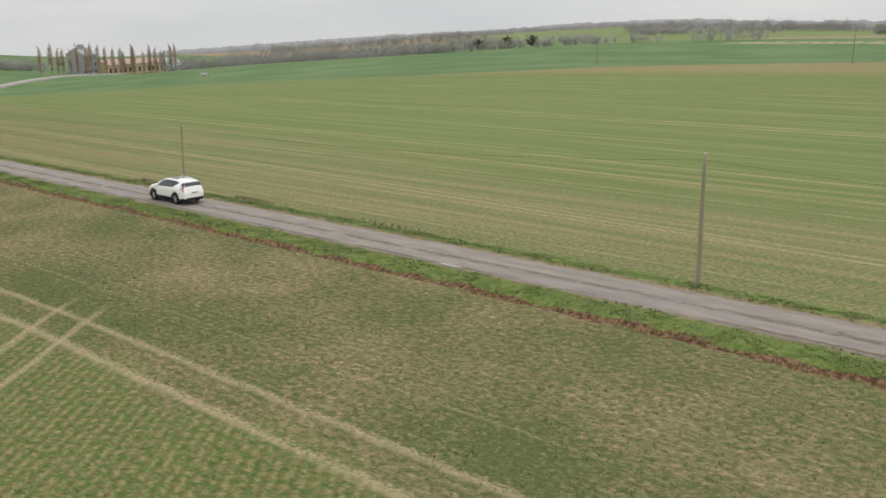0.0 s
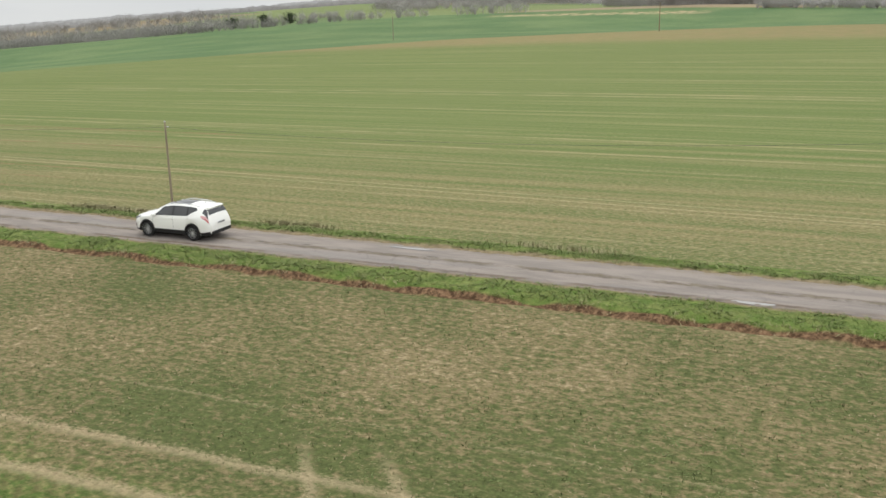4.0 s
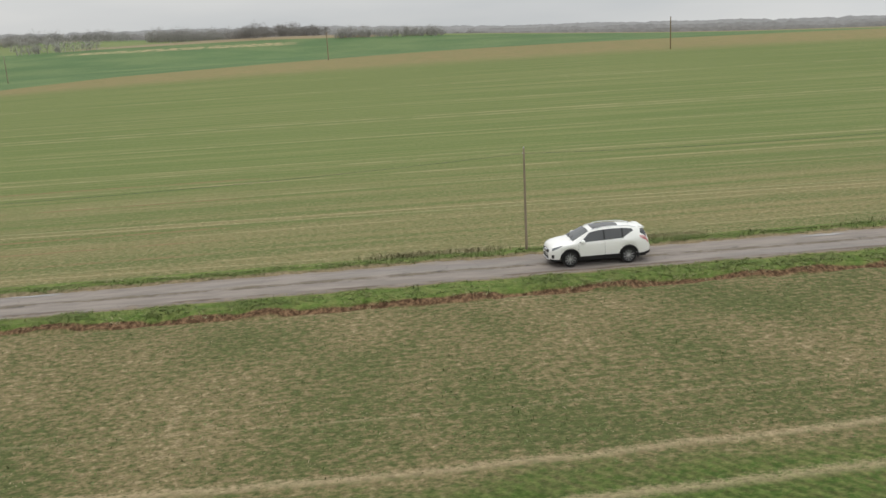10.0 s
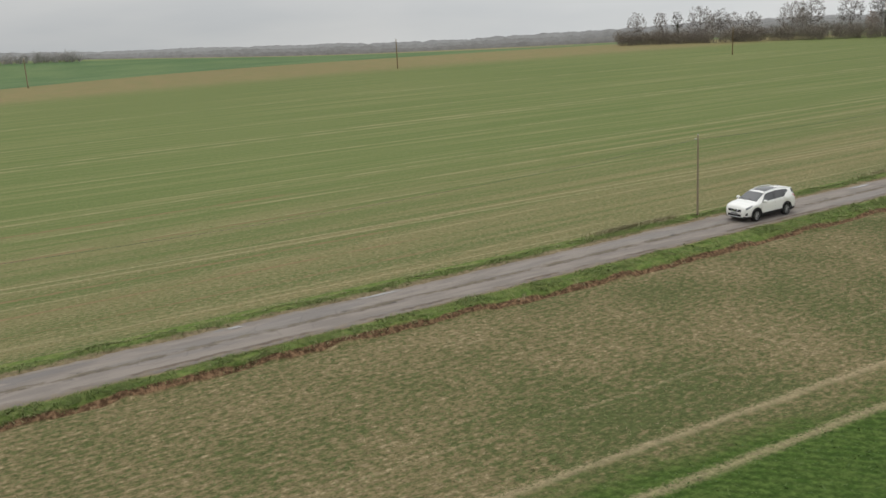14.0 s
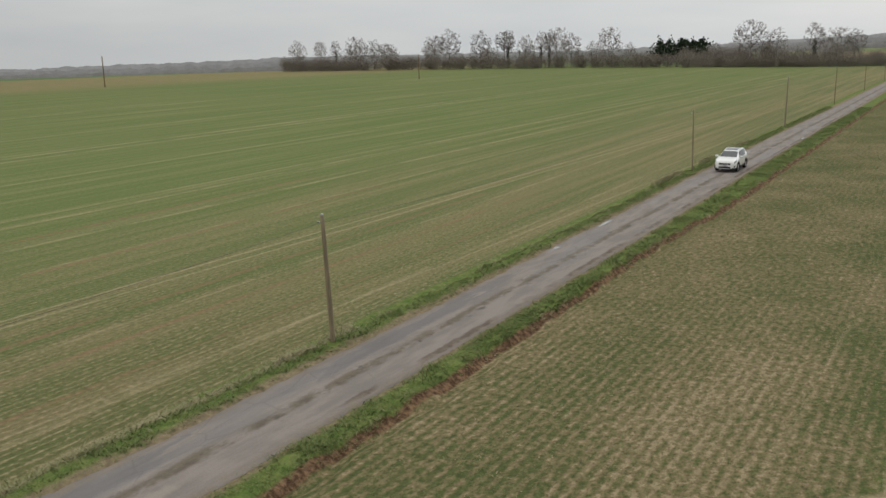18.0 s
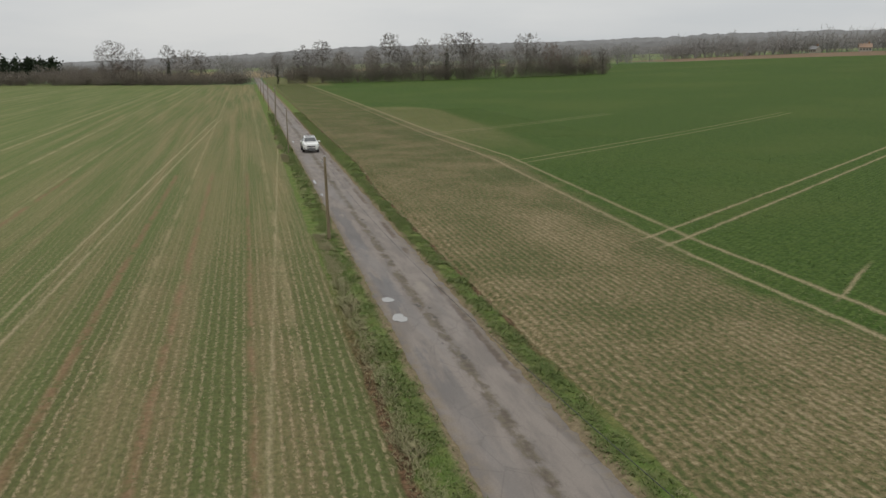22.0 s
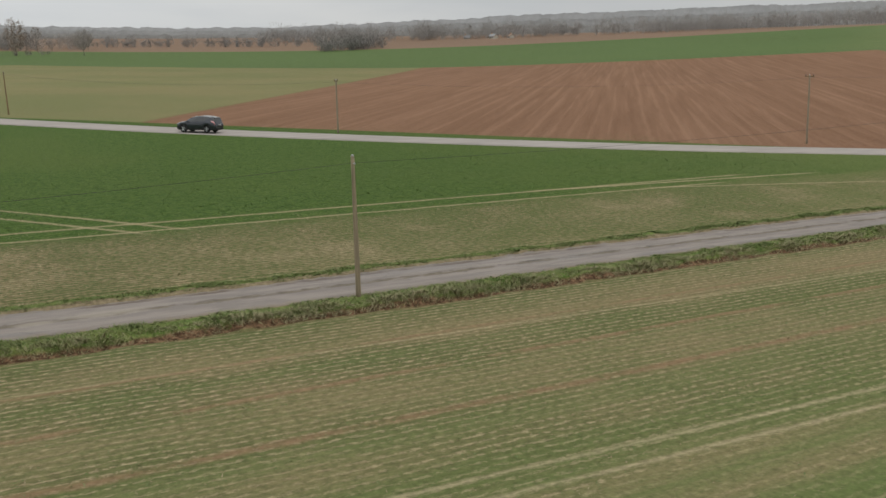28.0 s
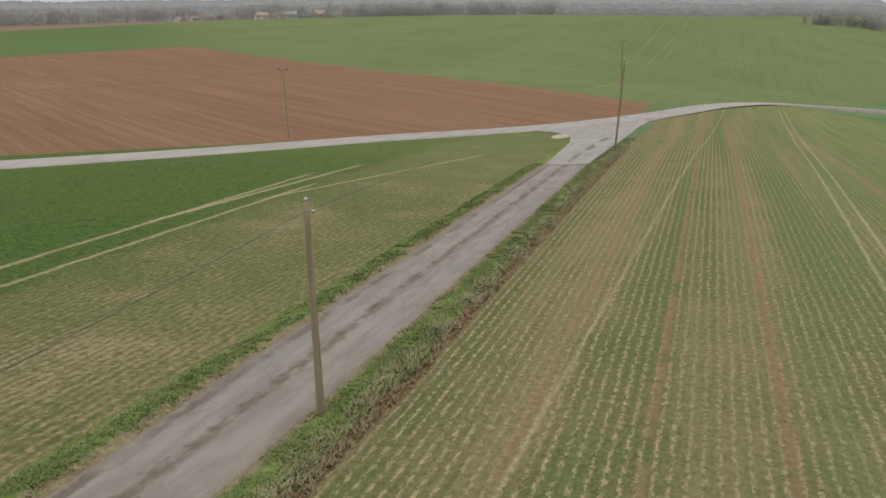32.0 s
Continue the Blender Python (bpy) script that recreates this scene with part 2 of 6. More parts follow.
def put(name, me, mat, parent=None):
    ob = new(name, me)
    if mat and not me.materials:
        me.materials.append(mat)
    if parent:
        ob.parent = parent
    return ob

# ---- materials ----
class Nodes:
    """Short hand for a material's node tree."""

    def __init__(self, name):
        self.mat = bpy.data.materials.new(name)
        self.mat.use_nodes = True
        self.tree = self.mat.node_tree
        self.bsdf = self.tree.nodes["Principled BSDF"]
        self.geo = None

    def put(self, sock, v):
        if isinstance(v, bpy.types.NodeSocket):
            self.tree.links.new(v, sock)
        else:
            sock.default_value = v

    def node(self, kind, **kw):
        n = self.tree.nodes.new(kind)
        for k, v in kw.items():
            self.put(n.inputs[k], v)
        return n

    def math(self, op, a, b=0.0, c=None):
        n = self.tree.nodes.new("ShaderNodeMath")
        n.operation = op
        self.put(n.inputs[0], a)
        self.put(n.inputs[1], b)
        if c is not None:
            self.put(n.inputs[2], c)
        return n.outputs[0]

    def add(self, a, b):
        return self.math("ADD", a, b)

    def sub(self, a, b):
        return self.math("SUBTRACT", a, b)

    def mul(self, a, b):
        return self.math("MULTIPLY", a, b)

    def step(self, lo, hi, v):
        n = self.tree.nodes.new("ShaderNodeMapRange")
        n.interpolation_type = "SMOOTHSTEP"
        self.put(n.inputs[0], v)
        n.inputs[1].default_value, n.inputs[2].default_value = lo, hi
        return n.outputs[0]

    def place(self):
        """World position as x, y, z sockets and the vector."""
        if self.geo is None:
            g = self.tree.nodes.new("ShaderNodeNewGeometry")
            s = self.tree.nodes.new("ShaderNodeSeparateXYZ")
            self.tree.links.new(g.outputs["Position"], s.inputs[0])
            self.geo = (s.outputs[0], s.outputs[1], s.outputs[2], g.outputs["Position"])
        return self.geo

    def local(self):
        return self.tree.nodes.new("ShaderNodeTexCoord").outputs["Object"]

    def scaled(self, vec, scale, turn=0.0):
        m = self.tree.nodes.new("ShaderNodeMapping")
        m.inputs["Scale"].default_value = scale
        m.inputs["Rotation"].default_value = (0, 0, turn)
        self.tree.links.new(vec, m.inputs[0])
        return m.outputs[0]

    def noise(self, vec, scale, detail=4.0, rough=0.55):
        n = self.tree.nodes.new("ShaderNodeTexNoise")
        n.inputs["Scale"].default_value, n.inputs["Detail"].default_value, n.inputs["Roughness"].default_value = scale, detail, rough
        self.tree.links.new(vec, n.inputs["Vector"])
        return n.outputs[0]

    def mix(self, f, a, b):
        n = self.tree.nodes.new("ShaderNodeMix")
        n.data_type = "RGBA"
        self.put(n.inputs[0], f)
        for s, v in ((n.inputs[6], a), (n.inputs[7], b)):
            self.put(s, (*v, 1.0) if isinstance(v, tuple) else v)
        return n.outputs[2]

    def rnd(self):
        return self.tree.nodes.new("ShaderNodeObjectInfo").outputs["Random"]

    def island(self):
        return self.tree.nodes.new("ShaderNodeNewGeometry").outputs["Random Per Island"]

    def shade(self, colour, v):
        """A colour made brighter or darker by v (1 leaves it)."""
        n = self.tree.nodes.new("ShaderNodeHueSaturation")
        self.put(n.inputs["Value"], v)
        self.put(n.inputs["Color"], (*colour, 1.0) if isinstance(colour, tuple) else colour)
        return n.outputs[0]

    def tint(self, colour, by):
        n = self.tree.nodes.new("ShaderNodeMix")
        n.data_type, n.blend_type = "RGBA", "MULTIPLY"
        n.inputs[0].default_value = 1.0
        self.put(n.inputs[6], colour)
        n.inputs[7].default_value = (*by, 1.0)
        return n.outputs[2]

    def bump(self, h, depth, strength=1.0):
        n = self.tree.nodes.new("ShaderNodeBump")
        n.inputs["Distance"].default_value, n.inputs["Strength"].default_value = depth, strength
        self.put(n.inputs["Height"], h)
        self.tree.links.new(n.outputs[0], self.bsdf.inputs["Normal"])

    def done(self, colour, rough=0.8, metal=0.0, spec=0.3, **kw):
        self.put(self.bsdf.inputs["Base Color"], (*colour, 1.0) if isinstance(colour, tuple) else colour)
        self.put(self.bsdf.inputs["Roughness"], rough)
        self.put(self.bsdf.inputs["Metallic"], metal)
        self.put(self.bsdf.inputs["Specular IOR Level"], spec)
        for k, v in kw.items():
            self.put(self.bsdf.inputs[k], v)
        return self.mat


def band(n, v, lo, hi, soft):
    """1 between lo and hi, with soft edges."""
    return n.mul(n.step(lo - soft, lo + soft, v), n.sub(1.0, n.step(hi - soft, hi + soft, v)))


def side(n, a, b, soft=1.0, wander=None):
    """1 to the left of the line from a to b."""
    x, y, _, _ = n.place()
    dx, dy = b[0] - a[0], b[1] - a[1]
    length = math.hypot(dx, dy)
    d = n.add(n.add(n.mul(x, -dy / length), n.mul(y, dx / length)), (dy * a[0] - dx * a[1]) / length)
    if wander is not None:
        d = n.add(d, wander)
    return n.step(-soft, soft, d)


def track(n, a, b, half, soft=0.12, wander=None):
    """1 on a strip of ground along the line from a to b, between its ends."""
    x, y, _, _ = n.place()
    dx, dy = b[0] - a[0], b[1] - a[1]
    length = math.hypot(dx, dy)
    d = n.add(n.add(n.mul(x, -dy / length), n.mul(y, dx / length)), (dy * a[0] - dx * a[1]) / length)
    s = n.add(n.add(n.mul(x, dx / length), n.mul(y, dy / length)), -(dx * a[0] + dy * a[1]) / length)
    if wander is not None:
        d = n.add(d, wander)
    d = n.math("ABSOLUTE", d)
    return n.mul(n.sub(1.0, n.step(half - soft, half + soft, d)), band(n, s, 0.0, length, 1.5))


def swept(n, bearing, along, across):
    """Ground coordinates turned to a bearing in degrees, scaled along and across it."""
    x, y, _, _ = n.place()
    c, s = math.cos(radians(bearing)), math.sin(radians(bearing))
    both_ways = n.tree.nodes.new("ShaderNodeCombineXYZ")
    n.put(both_ways.inputs[0], n.mul(n.add(n.mul(x, c), n.mul(y, s)), along))
    n.put(both_ways.inputs[1], n.mul(n.sub(n.mul(y, c), n.mul(x, s)), across))
    return both_ways.outputs[0]


def ground_material(half):
    """The fields on one side of the lane's line: half is "north" or "south"."""
    n = Nodes("field_ground_" + half)
    x, y, z, p = n.place()
    flat = n.scaled(p, (1, 1, 0))
    fine = n.noise(flat, 5.0, 6.0, 0.7)
    clod = n.noise(flat, 1.6, 5.0, 0.65)
    patch = n.noise(flat, 0.25, 4.0)
    broad = n.noise(flat, 0.03, 4.0)
    wide = n.noise(flat, 0.006, 3.0)
    wander = n.mul(n.sub(n.noise(flat, 0.5, 3.0), 0.5), 0.8)
    streak = n.noise(n.scaled(p, (0.02, 1.0, 0)), 1.0, 4.0, 0.6)
    # far patchwork
    vor = n.tree.nodes.new("ShaderNodeTexVoronoi")
    vor.inputs["Scale"].default_value = 0.0042
    n.tree.links.new(n.scaled(p, (1, 1.5, 0), 0.4), vor.inputs["Vector"])
    sep = n.tree.nodes.new("ShaderNodeSeparateColor")
    n.tree.links.new(vor.outputs["Color"], sep.inputs[0])
    far = n.mix(n.step(0.3, 0.4, sep.outputs[0]), (0.115, 0.17, 0.075), (0.155, 0.20, 0.085))
    far = n.mix(n.step(0.72, 0.76, sep.outputs[1]), far, (0.24, 0.20, 0.12))
    meadow = n.mul(side(n, (-420, -395), (500, -470), 2.0), n.sub(1.0, side(n, (-420, -100), (-420, 100), 1.0)))
    far = n.mix(meadow, far, n.mix(n.step(0.35, 0.65, broad), (0.088, 0.155, 0.068), (0.118, 0.178, 0.078)))
    sandy = n.mul(band(n, n.add(y, n.mul(n.sub(patch, 0.5), 14.0)), -410, -396, 3.0), band(n, x, 30, 135, 8.0))
    far = n.mix(n.mul(sandy, n.step(0.40, 0.55, patch)), far, (0.33, 0.285, 0.17))
    stripe = n.mul(band(n, y, -520, -440, 3.0), band(n, x, -20, 150, 3.0))
    far = n.mix(n.mul(stripe, 0.8), far, (0.235, 0.20, 0.135))
    far = n.shade(far, n.add(0.85, n.mul(broad, 0.3)))

    if half == "south":
        # south field: pale stubble by the lane, greener further out, dry at the crest
        speck = n.noise(n.scaled(p, (2.2, 7.0, 0)), 1.0, 6.0, 0.75)
        drill = n.math("SINE", n.add(n.mul(y, 2 * math.pi / 0.17), n.mul(patch, 3.0)))
        swath = n.noise(n.scaled(p, (0.012, 0.42, 0)), 1.0, 2.0, 0.5)
        fleck = n.noise(n.scaled(p, (3.2, 9.5, 0)), 1.0, 3.0, 0.6)
        straw = n.noise(n.scaled(p, (4.5, 13.0, 0), 0.25), 1.0, 4.0, 0.65)
        tone = n.add(n.add(n.mul(streak, 0.28), n.mul(drill, 0.03)), n.add(n.add(n.mul(fleck, 0.42), n.mul(speck, 0.30)), n.mul(n.sub(swath, 0.5), 0.26)))
        stubble = n.mix(n.step(0.455, 0.54, tone), (0.090, 0.112, 0.042), (0.235, 0.186, 0.102))
        stubble = n.mix(n.mul(n.step(0.55, 0.60, straw), 0.8), stubble, (0.43, 0.37, 0.245))
        stubble = n.mix(n.mul(n.sub(1.0, n.step(0.36, 0.44, straw)), 0.7), stubble, (0.052, 0.066, 0.025))
        # drilled rows: broken pale stubble lines with green between
        wave = n.math("SINE", n.add(n.mul(y, 2 * math.pi / 0.31), n.mul(n.sub(patch, 0.5), 3.0)))
        broken = n.noise(n.scaled(p, (3.6, 6.5, 0)), 1.0, 5.0, 0.78)
        strip_row = n.step(0.3, 1.4, n.add(n.mul(wave, 0.9), n.mul(n.sub(broken, 0.5), 9.0)))
        rows = n.mix(strip_row, n.mix(fleck, (0.058, 0.078, 0.027), (0.132, 0.148, 0.058)), n.mix(straw, (0.175, 0.145, 0.080), (0.49, 0.42, 0.275)))
        barren = n.step(0.40, 0.62, n.add(n.mul(swath, 0.65), n.mul(patch, 0.35)))
        rows = n.mix(n.mul(barren, 0.55), rows, n.mix(straw, (0.165, 0.122, 0.070), (0.34, 0.265, 0.16)))
        rows = n.mix(n.mul(n.sub(1.0, n.step(0.30, 0.46, swath)), 0.45), rows, (0.092, 0.128, 0.040))
        green = n.mix(n.step(0.42, 0.62, n.add(n.mul(streak, 0.6), n.mul(speck, 0.4))), (0.118, 0.162, 0.055), (0.172, 0.198, 0.080))
        lines = n.step(0.60, 0.68, streak)
        green = n.mix(n.mul(lines, 0.32), green, (0.27, 0.245, 0.13))
        near_s = n.step(-36, -2, n.add(y, n.mul(n.sub(streak, 0.5), 44)))
        by_lane = n.mix(n.add(0.22, n.mul(n.step(15, 60, x), 0.66)), n.shade(stubble, 1.05), rows)
        south = n.mix(n.mul(near_s, n.add(0.68, n.mul(n.step(30, 60, x), 0.27))), green, by_lane)
        crest = n.mul(n.sub(1.0, n.step(-150, -128, n.add(y, n.mul(wander, 8.0)))), 1.0)
        south = n.mix(n.mul(crest, 0.85), south, n.mix(n.step(0.3, 0.7, patch), (0.235, 0.19, 0.10), (0.19, 0.185, 0.085)))
        for yy, half in ((-25.8, 0.2), (-31.2, 0.22), (-33.0, 0.12), (-45.5, 0.16), (-57.0, 0.28), (-59.0, 0.28), (-10.8, 0.10), (-5.0, 0.09), (-20.9, 0.12), (-94, 0.3), (-72, 0.2)):
            rut = track(n, (-370, yy), (62, yy), half, 0.15, n.add(n.mul(wander, 0.35), n.mul(n.sub(speck, 0.5), 0.5)))
            south = n.mix(n.mul(n.mul(rut, 0.58), n.step(0.36, 0.58, n.add(n.mul(patch, 0.6), n.mul(speck, 0.4)))), south, (0.34, 0.295, 0.175))
        for yy, half in ((-14.9, 0.045), (-15.75, 0.045), (-5.8, 0.02)):
            rut = track(n, (-60, yy + 4.6), (240, yy - 7.0), half, 0.12, n.add(n.mul(wander, 0.25), n.mul(n.sub(speck, 0.5), 0.4)))
            south = n.mix(n.mul(n.mul(rut, 0.85), n.step(0.30, 0.50, n.add(n.mul(patch, 0.4), n.mul(speck, 0.6)))), south, (0.38, 0.335, 0.21))
        for yy, half in ((-6.5, 0.09), (-9.3, 0.13), (-12.2, 0.15), (-20.5, 0.15), (-27.5, 0.2)):
            rut = track(n, (12, yy), (200, yy), half, 0.15, n.mul(wander, 0.3))
            south = n.mix(n.mul(n.mul(rut, 0.8), n.mul(n.step(0.25, 0.55, clod), n.step(0.28, 0.52, patch))), south, (0.225, 0.148, 0.088))
        in_s = side(n, (300, -2.8), (-400, -2.8), 0.15)
        edge_s = n.sub(1.0, side(n, (300, -170), (-400, -225), 2.0))
        in_s = n.mul(in_s, edge_s)
        in_s = n.mul(in_s, n.math("MAXIMUM", side(n, (52, -200), (170, -40), 0.6), side(n, (120, -66), (275, -30), 0.6)))
        in_s = n.mul(in_s, n.sub(1.0, side(n, (-282, -600), (-282, 20), 1.0)))

        beyond = n.sub(1.0, side(n, (280, -29), (171, 8), 0.6))
        combed = n.noise(swept(n, -2, 0.012, 0.55), 1.0, 4.0, 0.6)
        grass_e = n.mix(n.step(0.3, 0.7, n.add(n.mul(broad, 0.5), n.mul(combed, 0.5))), (0.105, 0.155, 0.058), (0.15, 0.18, 0.075))
        colour = n.mix(beyond, n.mix(in_s, far, south), grass_e)
    else:
        # north field: thin pale crop by the lane, deep green beyond the wheel tracks
        clump = n.noise(n.scaled(p, (3.0, 3.9, 0)), 1.0, 2.5, 0.6)
        litter = n.noise(n.scaled(p, (6.5, 9.5, 0)), 1.0, 5.0, 0.75)
        blot = n.add(n.mul(clump, 0.56), n.mul(litter, 0.44))
        fallow = n.noise(flat, 0.11, 3.0)
        lean_y = n.mul(n.step(10.0, 15.5, y), n.mul(n.sub(1.0, n.step(16.2, 16.6, y)), 0.045))
        rows_n = n.math("SINE", n.add(n.mul(y, 2 * math.pi / 0.33), n.mul(n.sub(patch, 0.5), 2.0)))
        seen = n.sub(n.add(blot, n.mul(rows_n, n.add(0.012, n.mul(n.step(22, 45, x), 0.042)))), n.add(lean_y, n.add(n.mul(n.sub(patch, 0.5), 0.26), n.mul(n.sub(fallow, 0.5), 0.34))))
        seen = n.add(n.sub(seen, 0.018), n.mul(n.step(10, 40, x), 0.028))
        thin = n.mix(n.step(0.37, 0.58, seen), (0.082, 0.104, 0.038), (0.192, 0.163, 0.088))
        thin = n.mix(n.mul(n.step(0.55, 0.64, seen), 0.6), thin, (0.33, 0.285, 0.178))
        thin = n.mix(n.mul(n.sub(1.0, n.step(0.33, 0.46, litter)), 0.6), thin, (0.058, 0.074, 0.028))
        leafy = n.add(n.mul(n.step(62, 96, x), 0.60), n.add(n.mul(n.sub(1.0, n.step(-75, -25, x)), 0.4), n.mul(n.sub(1.0, n.step(-120, -75, x)), 0.4)))
        thin = n.mix(n.mul(leafy, n.step(0.25, 0.60, n.add(n.mul(patch, 0.7), n.mul(litter, 0.3)))), thin, n.mix(n.step(0.35, 0.65, clump), (0.082, 0.118, 0.034), (0.128, 0.142, 0.056)))
        thin = n.shade(thin, n.add(0.62, n.mul(litter, 0.80)))
        deep = n.mix(n.step(0.40, 0.60, n.add(n.mul(clod, 0.5), n.mul(fine, 0.5))), (0.042, 0.085, 0.0155), (0.074, 0.122, 0.0285))
        deep = n.mix(n.mul(n.step(0.45, 0.65, broad), 0.35), deep, (0.094, 0.129, 0.034))
        mixed = n.mix(n.step(0.42, 0.57, blot), (0.085, 0.13, 0.038), (0.21, 0.18, 0.09))
        lush = n.step(-32, 12, n.add(x, n.add(n.mul(n.sub(patch, 0.5), 30.0), n.mul(n.add(n.step(24.0, 40.0, y), n.sub(1.0, n.step(-115, -75, x))), 240.0))))
        slant = n.math("SINE", n.mul(n.add(n.mul(x, 0.77), n.mul(y, 0.64)), 2 * math.pi / 0.36))
        deep = n.mix(n.add(0.25, n.mul(lush, 0.75)), mixed, deep)
        deep = n.shade(deep, n.add(n.add(0.80, n.mul(litter, 0.38)), n.mul(slant, n.mul(n.step(0.35, 0.6, blot), n.sub(0.22, n.mul(n.step(10, 40, x), 0.10))))))
        edge_n = n.add(n.sub(17.8, n.mul(n.step(4, 60, x), 3.9)), n.mul(n.sub(patch, 0.5), 5.0))
        swap = n.step(-1.0, 1.0, n.sub(y, edge_n))
        north = n.mix(swap, thin, deep)
        tip = n.step(105, 150, n.add(x, n.mul(n.sub(patch, 0.5), 30.0)))
        north = n.mix(n.mul(tip, 0.6), north, (0.12, 0.15, 0.05))
        pale = (0.44, 0.385, 0.25)
        TRACKS = [((-400, 15.6), (-24, 16.1), 0.14), ((-24, 16.1), (4, 16.9), 0.14), ((4, 16.9), (48, 14.8), 0.14), ((48, 14.8), (118, 14.3), 0.12),
                  ((-400, 17.5), (-24, 17.8), 0.17), ((-24, 17.8), (4, 19.0), 0.17), ((4, 19.0), (46, 16.8), 0.15), ((46, 16.8), (122, 16.5), 0.13), ((112, 14.6), (138, 8.0), 0.12), ((104, 16.6), (128, 15.0), 0.16),
                  ((-46, 13.2), (2, 13.8), 0.045), ((2, 13.8), (52, 12.1), 0.06), ((58.1, 16.5), (53.3, 21.5), 0.08)]
        TRACKS += [((-21.6, 15.3), (-54, 54.4), 0.13), ((-23.7, 15.1), (-56, 54.2), 0.13), ((9.2, 19.0), (-42, 80.6), 0.11), ((7.1, 18.8), (-44, 80.4), 0.11), ((80.9, 14.4), (-77.1, 204.4), 0.13), ((78.8, 14.2), (-79.1, 203), 0.13), ((47.0, 14.4), (-63, 146.7), 0.12), ((44.9, 14.2), (-65, 146.5), 0.12)]
        for a, b, half in TRACKS:
            rut = track(n, a, b, half, half * 1.1, n.add(n.mul(wander, 0.5), n.mul(n.sub(litter, 0.5), 0.8)))
            north = n.mix(n.mul(n.mul(rut, 0.42 if half <= 0.07 else 0.84 if a[0] > 30 else 0.66), n.step(0.32 if half > 0.07 else 0.42, 0.48 if half > 0.07 else 0.56, n.add(n.mul(litter, 0.6), n.mul(patch, 0.4)))), north, n.mix(litter, (0.255, 0.205, 0.12), pale))
        in_n = n.sub(1.0, side(n, (300, 2.6), (-400, 2.6), 0.12))
        in_n = n.mul(in_n, n.sub(1.0, side(n, (-420, -600), (-420, 600), 1.0)))
        in_n = n.mul(in_n, side(n, (160, 420), (-500, 420), 2.0))
        end_n = side(n, (-200, 420), (-375, 225), 2.0)
        in_n = n.mul(in_n, end_n)
        far = n.mix(n.mul(n.sub(1.0, end_n), n.mul(side(n, (-250, 477), (-435, 271), 3.0), band(n, y, 228, 480, 3.0))), far, n.mix(n.step(0.4, 0.6, clod), (0.18, 0.135, 0.092), (0.215, 0.16, 0.11)))

        # beyond the main road
        beyond = n.mul(n.sub(1.0, side(n, (280, -29), (171, 8), 0.6)), n.sub(1.0, side(n, (152, 18), (54, 111), 0.6)))
        beyond = n.mul(beyond, n.sub(1.0, side(n, (54, 111), (-168, 362), 0.6)))
        tan_green = n.mix(n.step(0.3, 0.7, broad), (0.15, 0.165, 0.07), (0.19, 0.18, 0.085))
        bright = n.mix(n.step(0.3, 0.7, patch), (0.080, 0.130, 0.044), (0.096, 0.146, 0.052))
        furrows = n.add(n.mul(n.noise(swept(n, 50, 0.02, 0.8), 1.0, 4.0, 0.65), 0.75), n.mul(n.noise(swept(n, 50, 0.004, 0.16), 1.0, 2.0), 0.25))
        combs = n.math("SINE", n.mul(n.sub(n.mul(y, math.cos(radians(50))), n.mul(x, math.sin(radians(50)))), 2 * math.pi / 2.1))
        plough = n.mix(n.step(0.28, 0.72, n.add(n.mul(clod, 0.4), n.mul(furrows, 0.6))), (0.150, 0.085, 0.048), (0.235, 0.142, 0.088))
        plough = n.mix(n.mul(n.step(0.4, 1.2, n.add(combs, n.mul(n.sub(furrows, 0.5), 9.0))), 0.17), plough, (0.31, 0.205, 0.135))
        combed = n.noise(swept(n, -2, 0.012, 0.55), 1.0, 4.0, 0.6)
        grass_e = n.mix(n.step(0.3, 0.7, n.add(n.mul(broad, 0.5), n.mul(combed, 0.5))), (0.105, 0.155, 0.058), (0.15, 0.18, 0.075))
        grass_e = n.mix(n.mul(n.step(0.60, 0.68, combed), 0.5), grass_e, (0.23, 0.21, 0.115))
        ne = n.mix(side(n, (372, 185), (700, 420), 30.0), grass_e, bright)
        ne = n.mix(side(n, (100, 560), (640, 330), 3.0), ne, (0.195, 0.14, 0.098))
        in_t = n.mul(side(n, (94, 82), (221, 258), 0.6, wander), n.mul(n.sub(1.0, side(n, (-40, 238), (94, 350), 1.5)), side(n, (221, 258), (94, 350), 1.5)))
        ne = n.mix(in_t, ne, tan_green)
        in_p = n.mul(n.sub(1.0, side(n, (94, 82), (221, 258), 0.6, wander)), n.mul(side(n, (372, 185), (221, 258), 0.8, wander), side(n, (228, 5), (372, 185), 0.8, wander)))
        ne = n.mix(in_p, ne, plough)

        colour = n.mix(beyond, n.mix(in_n, far, north), ne)

    # verges by the lane
    grass = n.mix(n.step(0.35, 0.65, clod), (0.09, 0.15, 0.034), (0.155, 0.195, 0.062))
    soil = n.mix(n.step(0.40, 0.62, fine), (0.075, 0.047, 0.026), (0.185, 0.122, 0.072))
    a = n.math("ABSOLUTE", n.add(y, n.mul(wander, 0.6)))
    up = n.step(-0.5, 0.5, y)
    inner = n.add(n.mul(n.step(6, 26, x), 0.7), n.mul(n.step(58, 74, x), 0.05))
    shift = n.add(a, n.add(n.mul(n.sub(1.0, up), 0.5), n.mul(up, inner)))
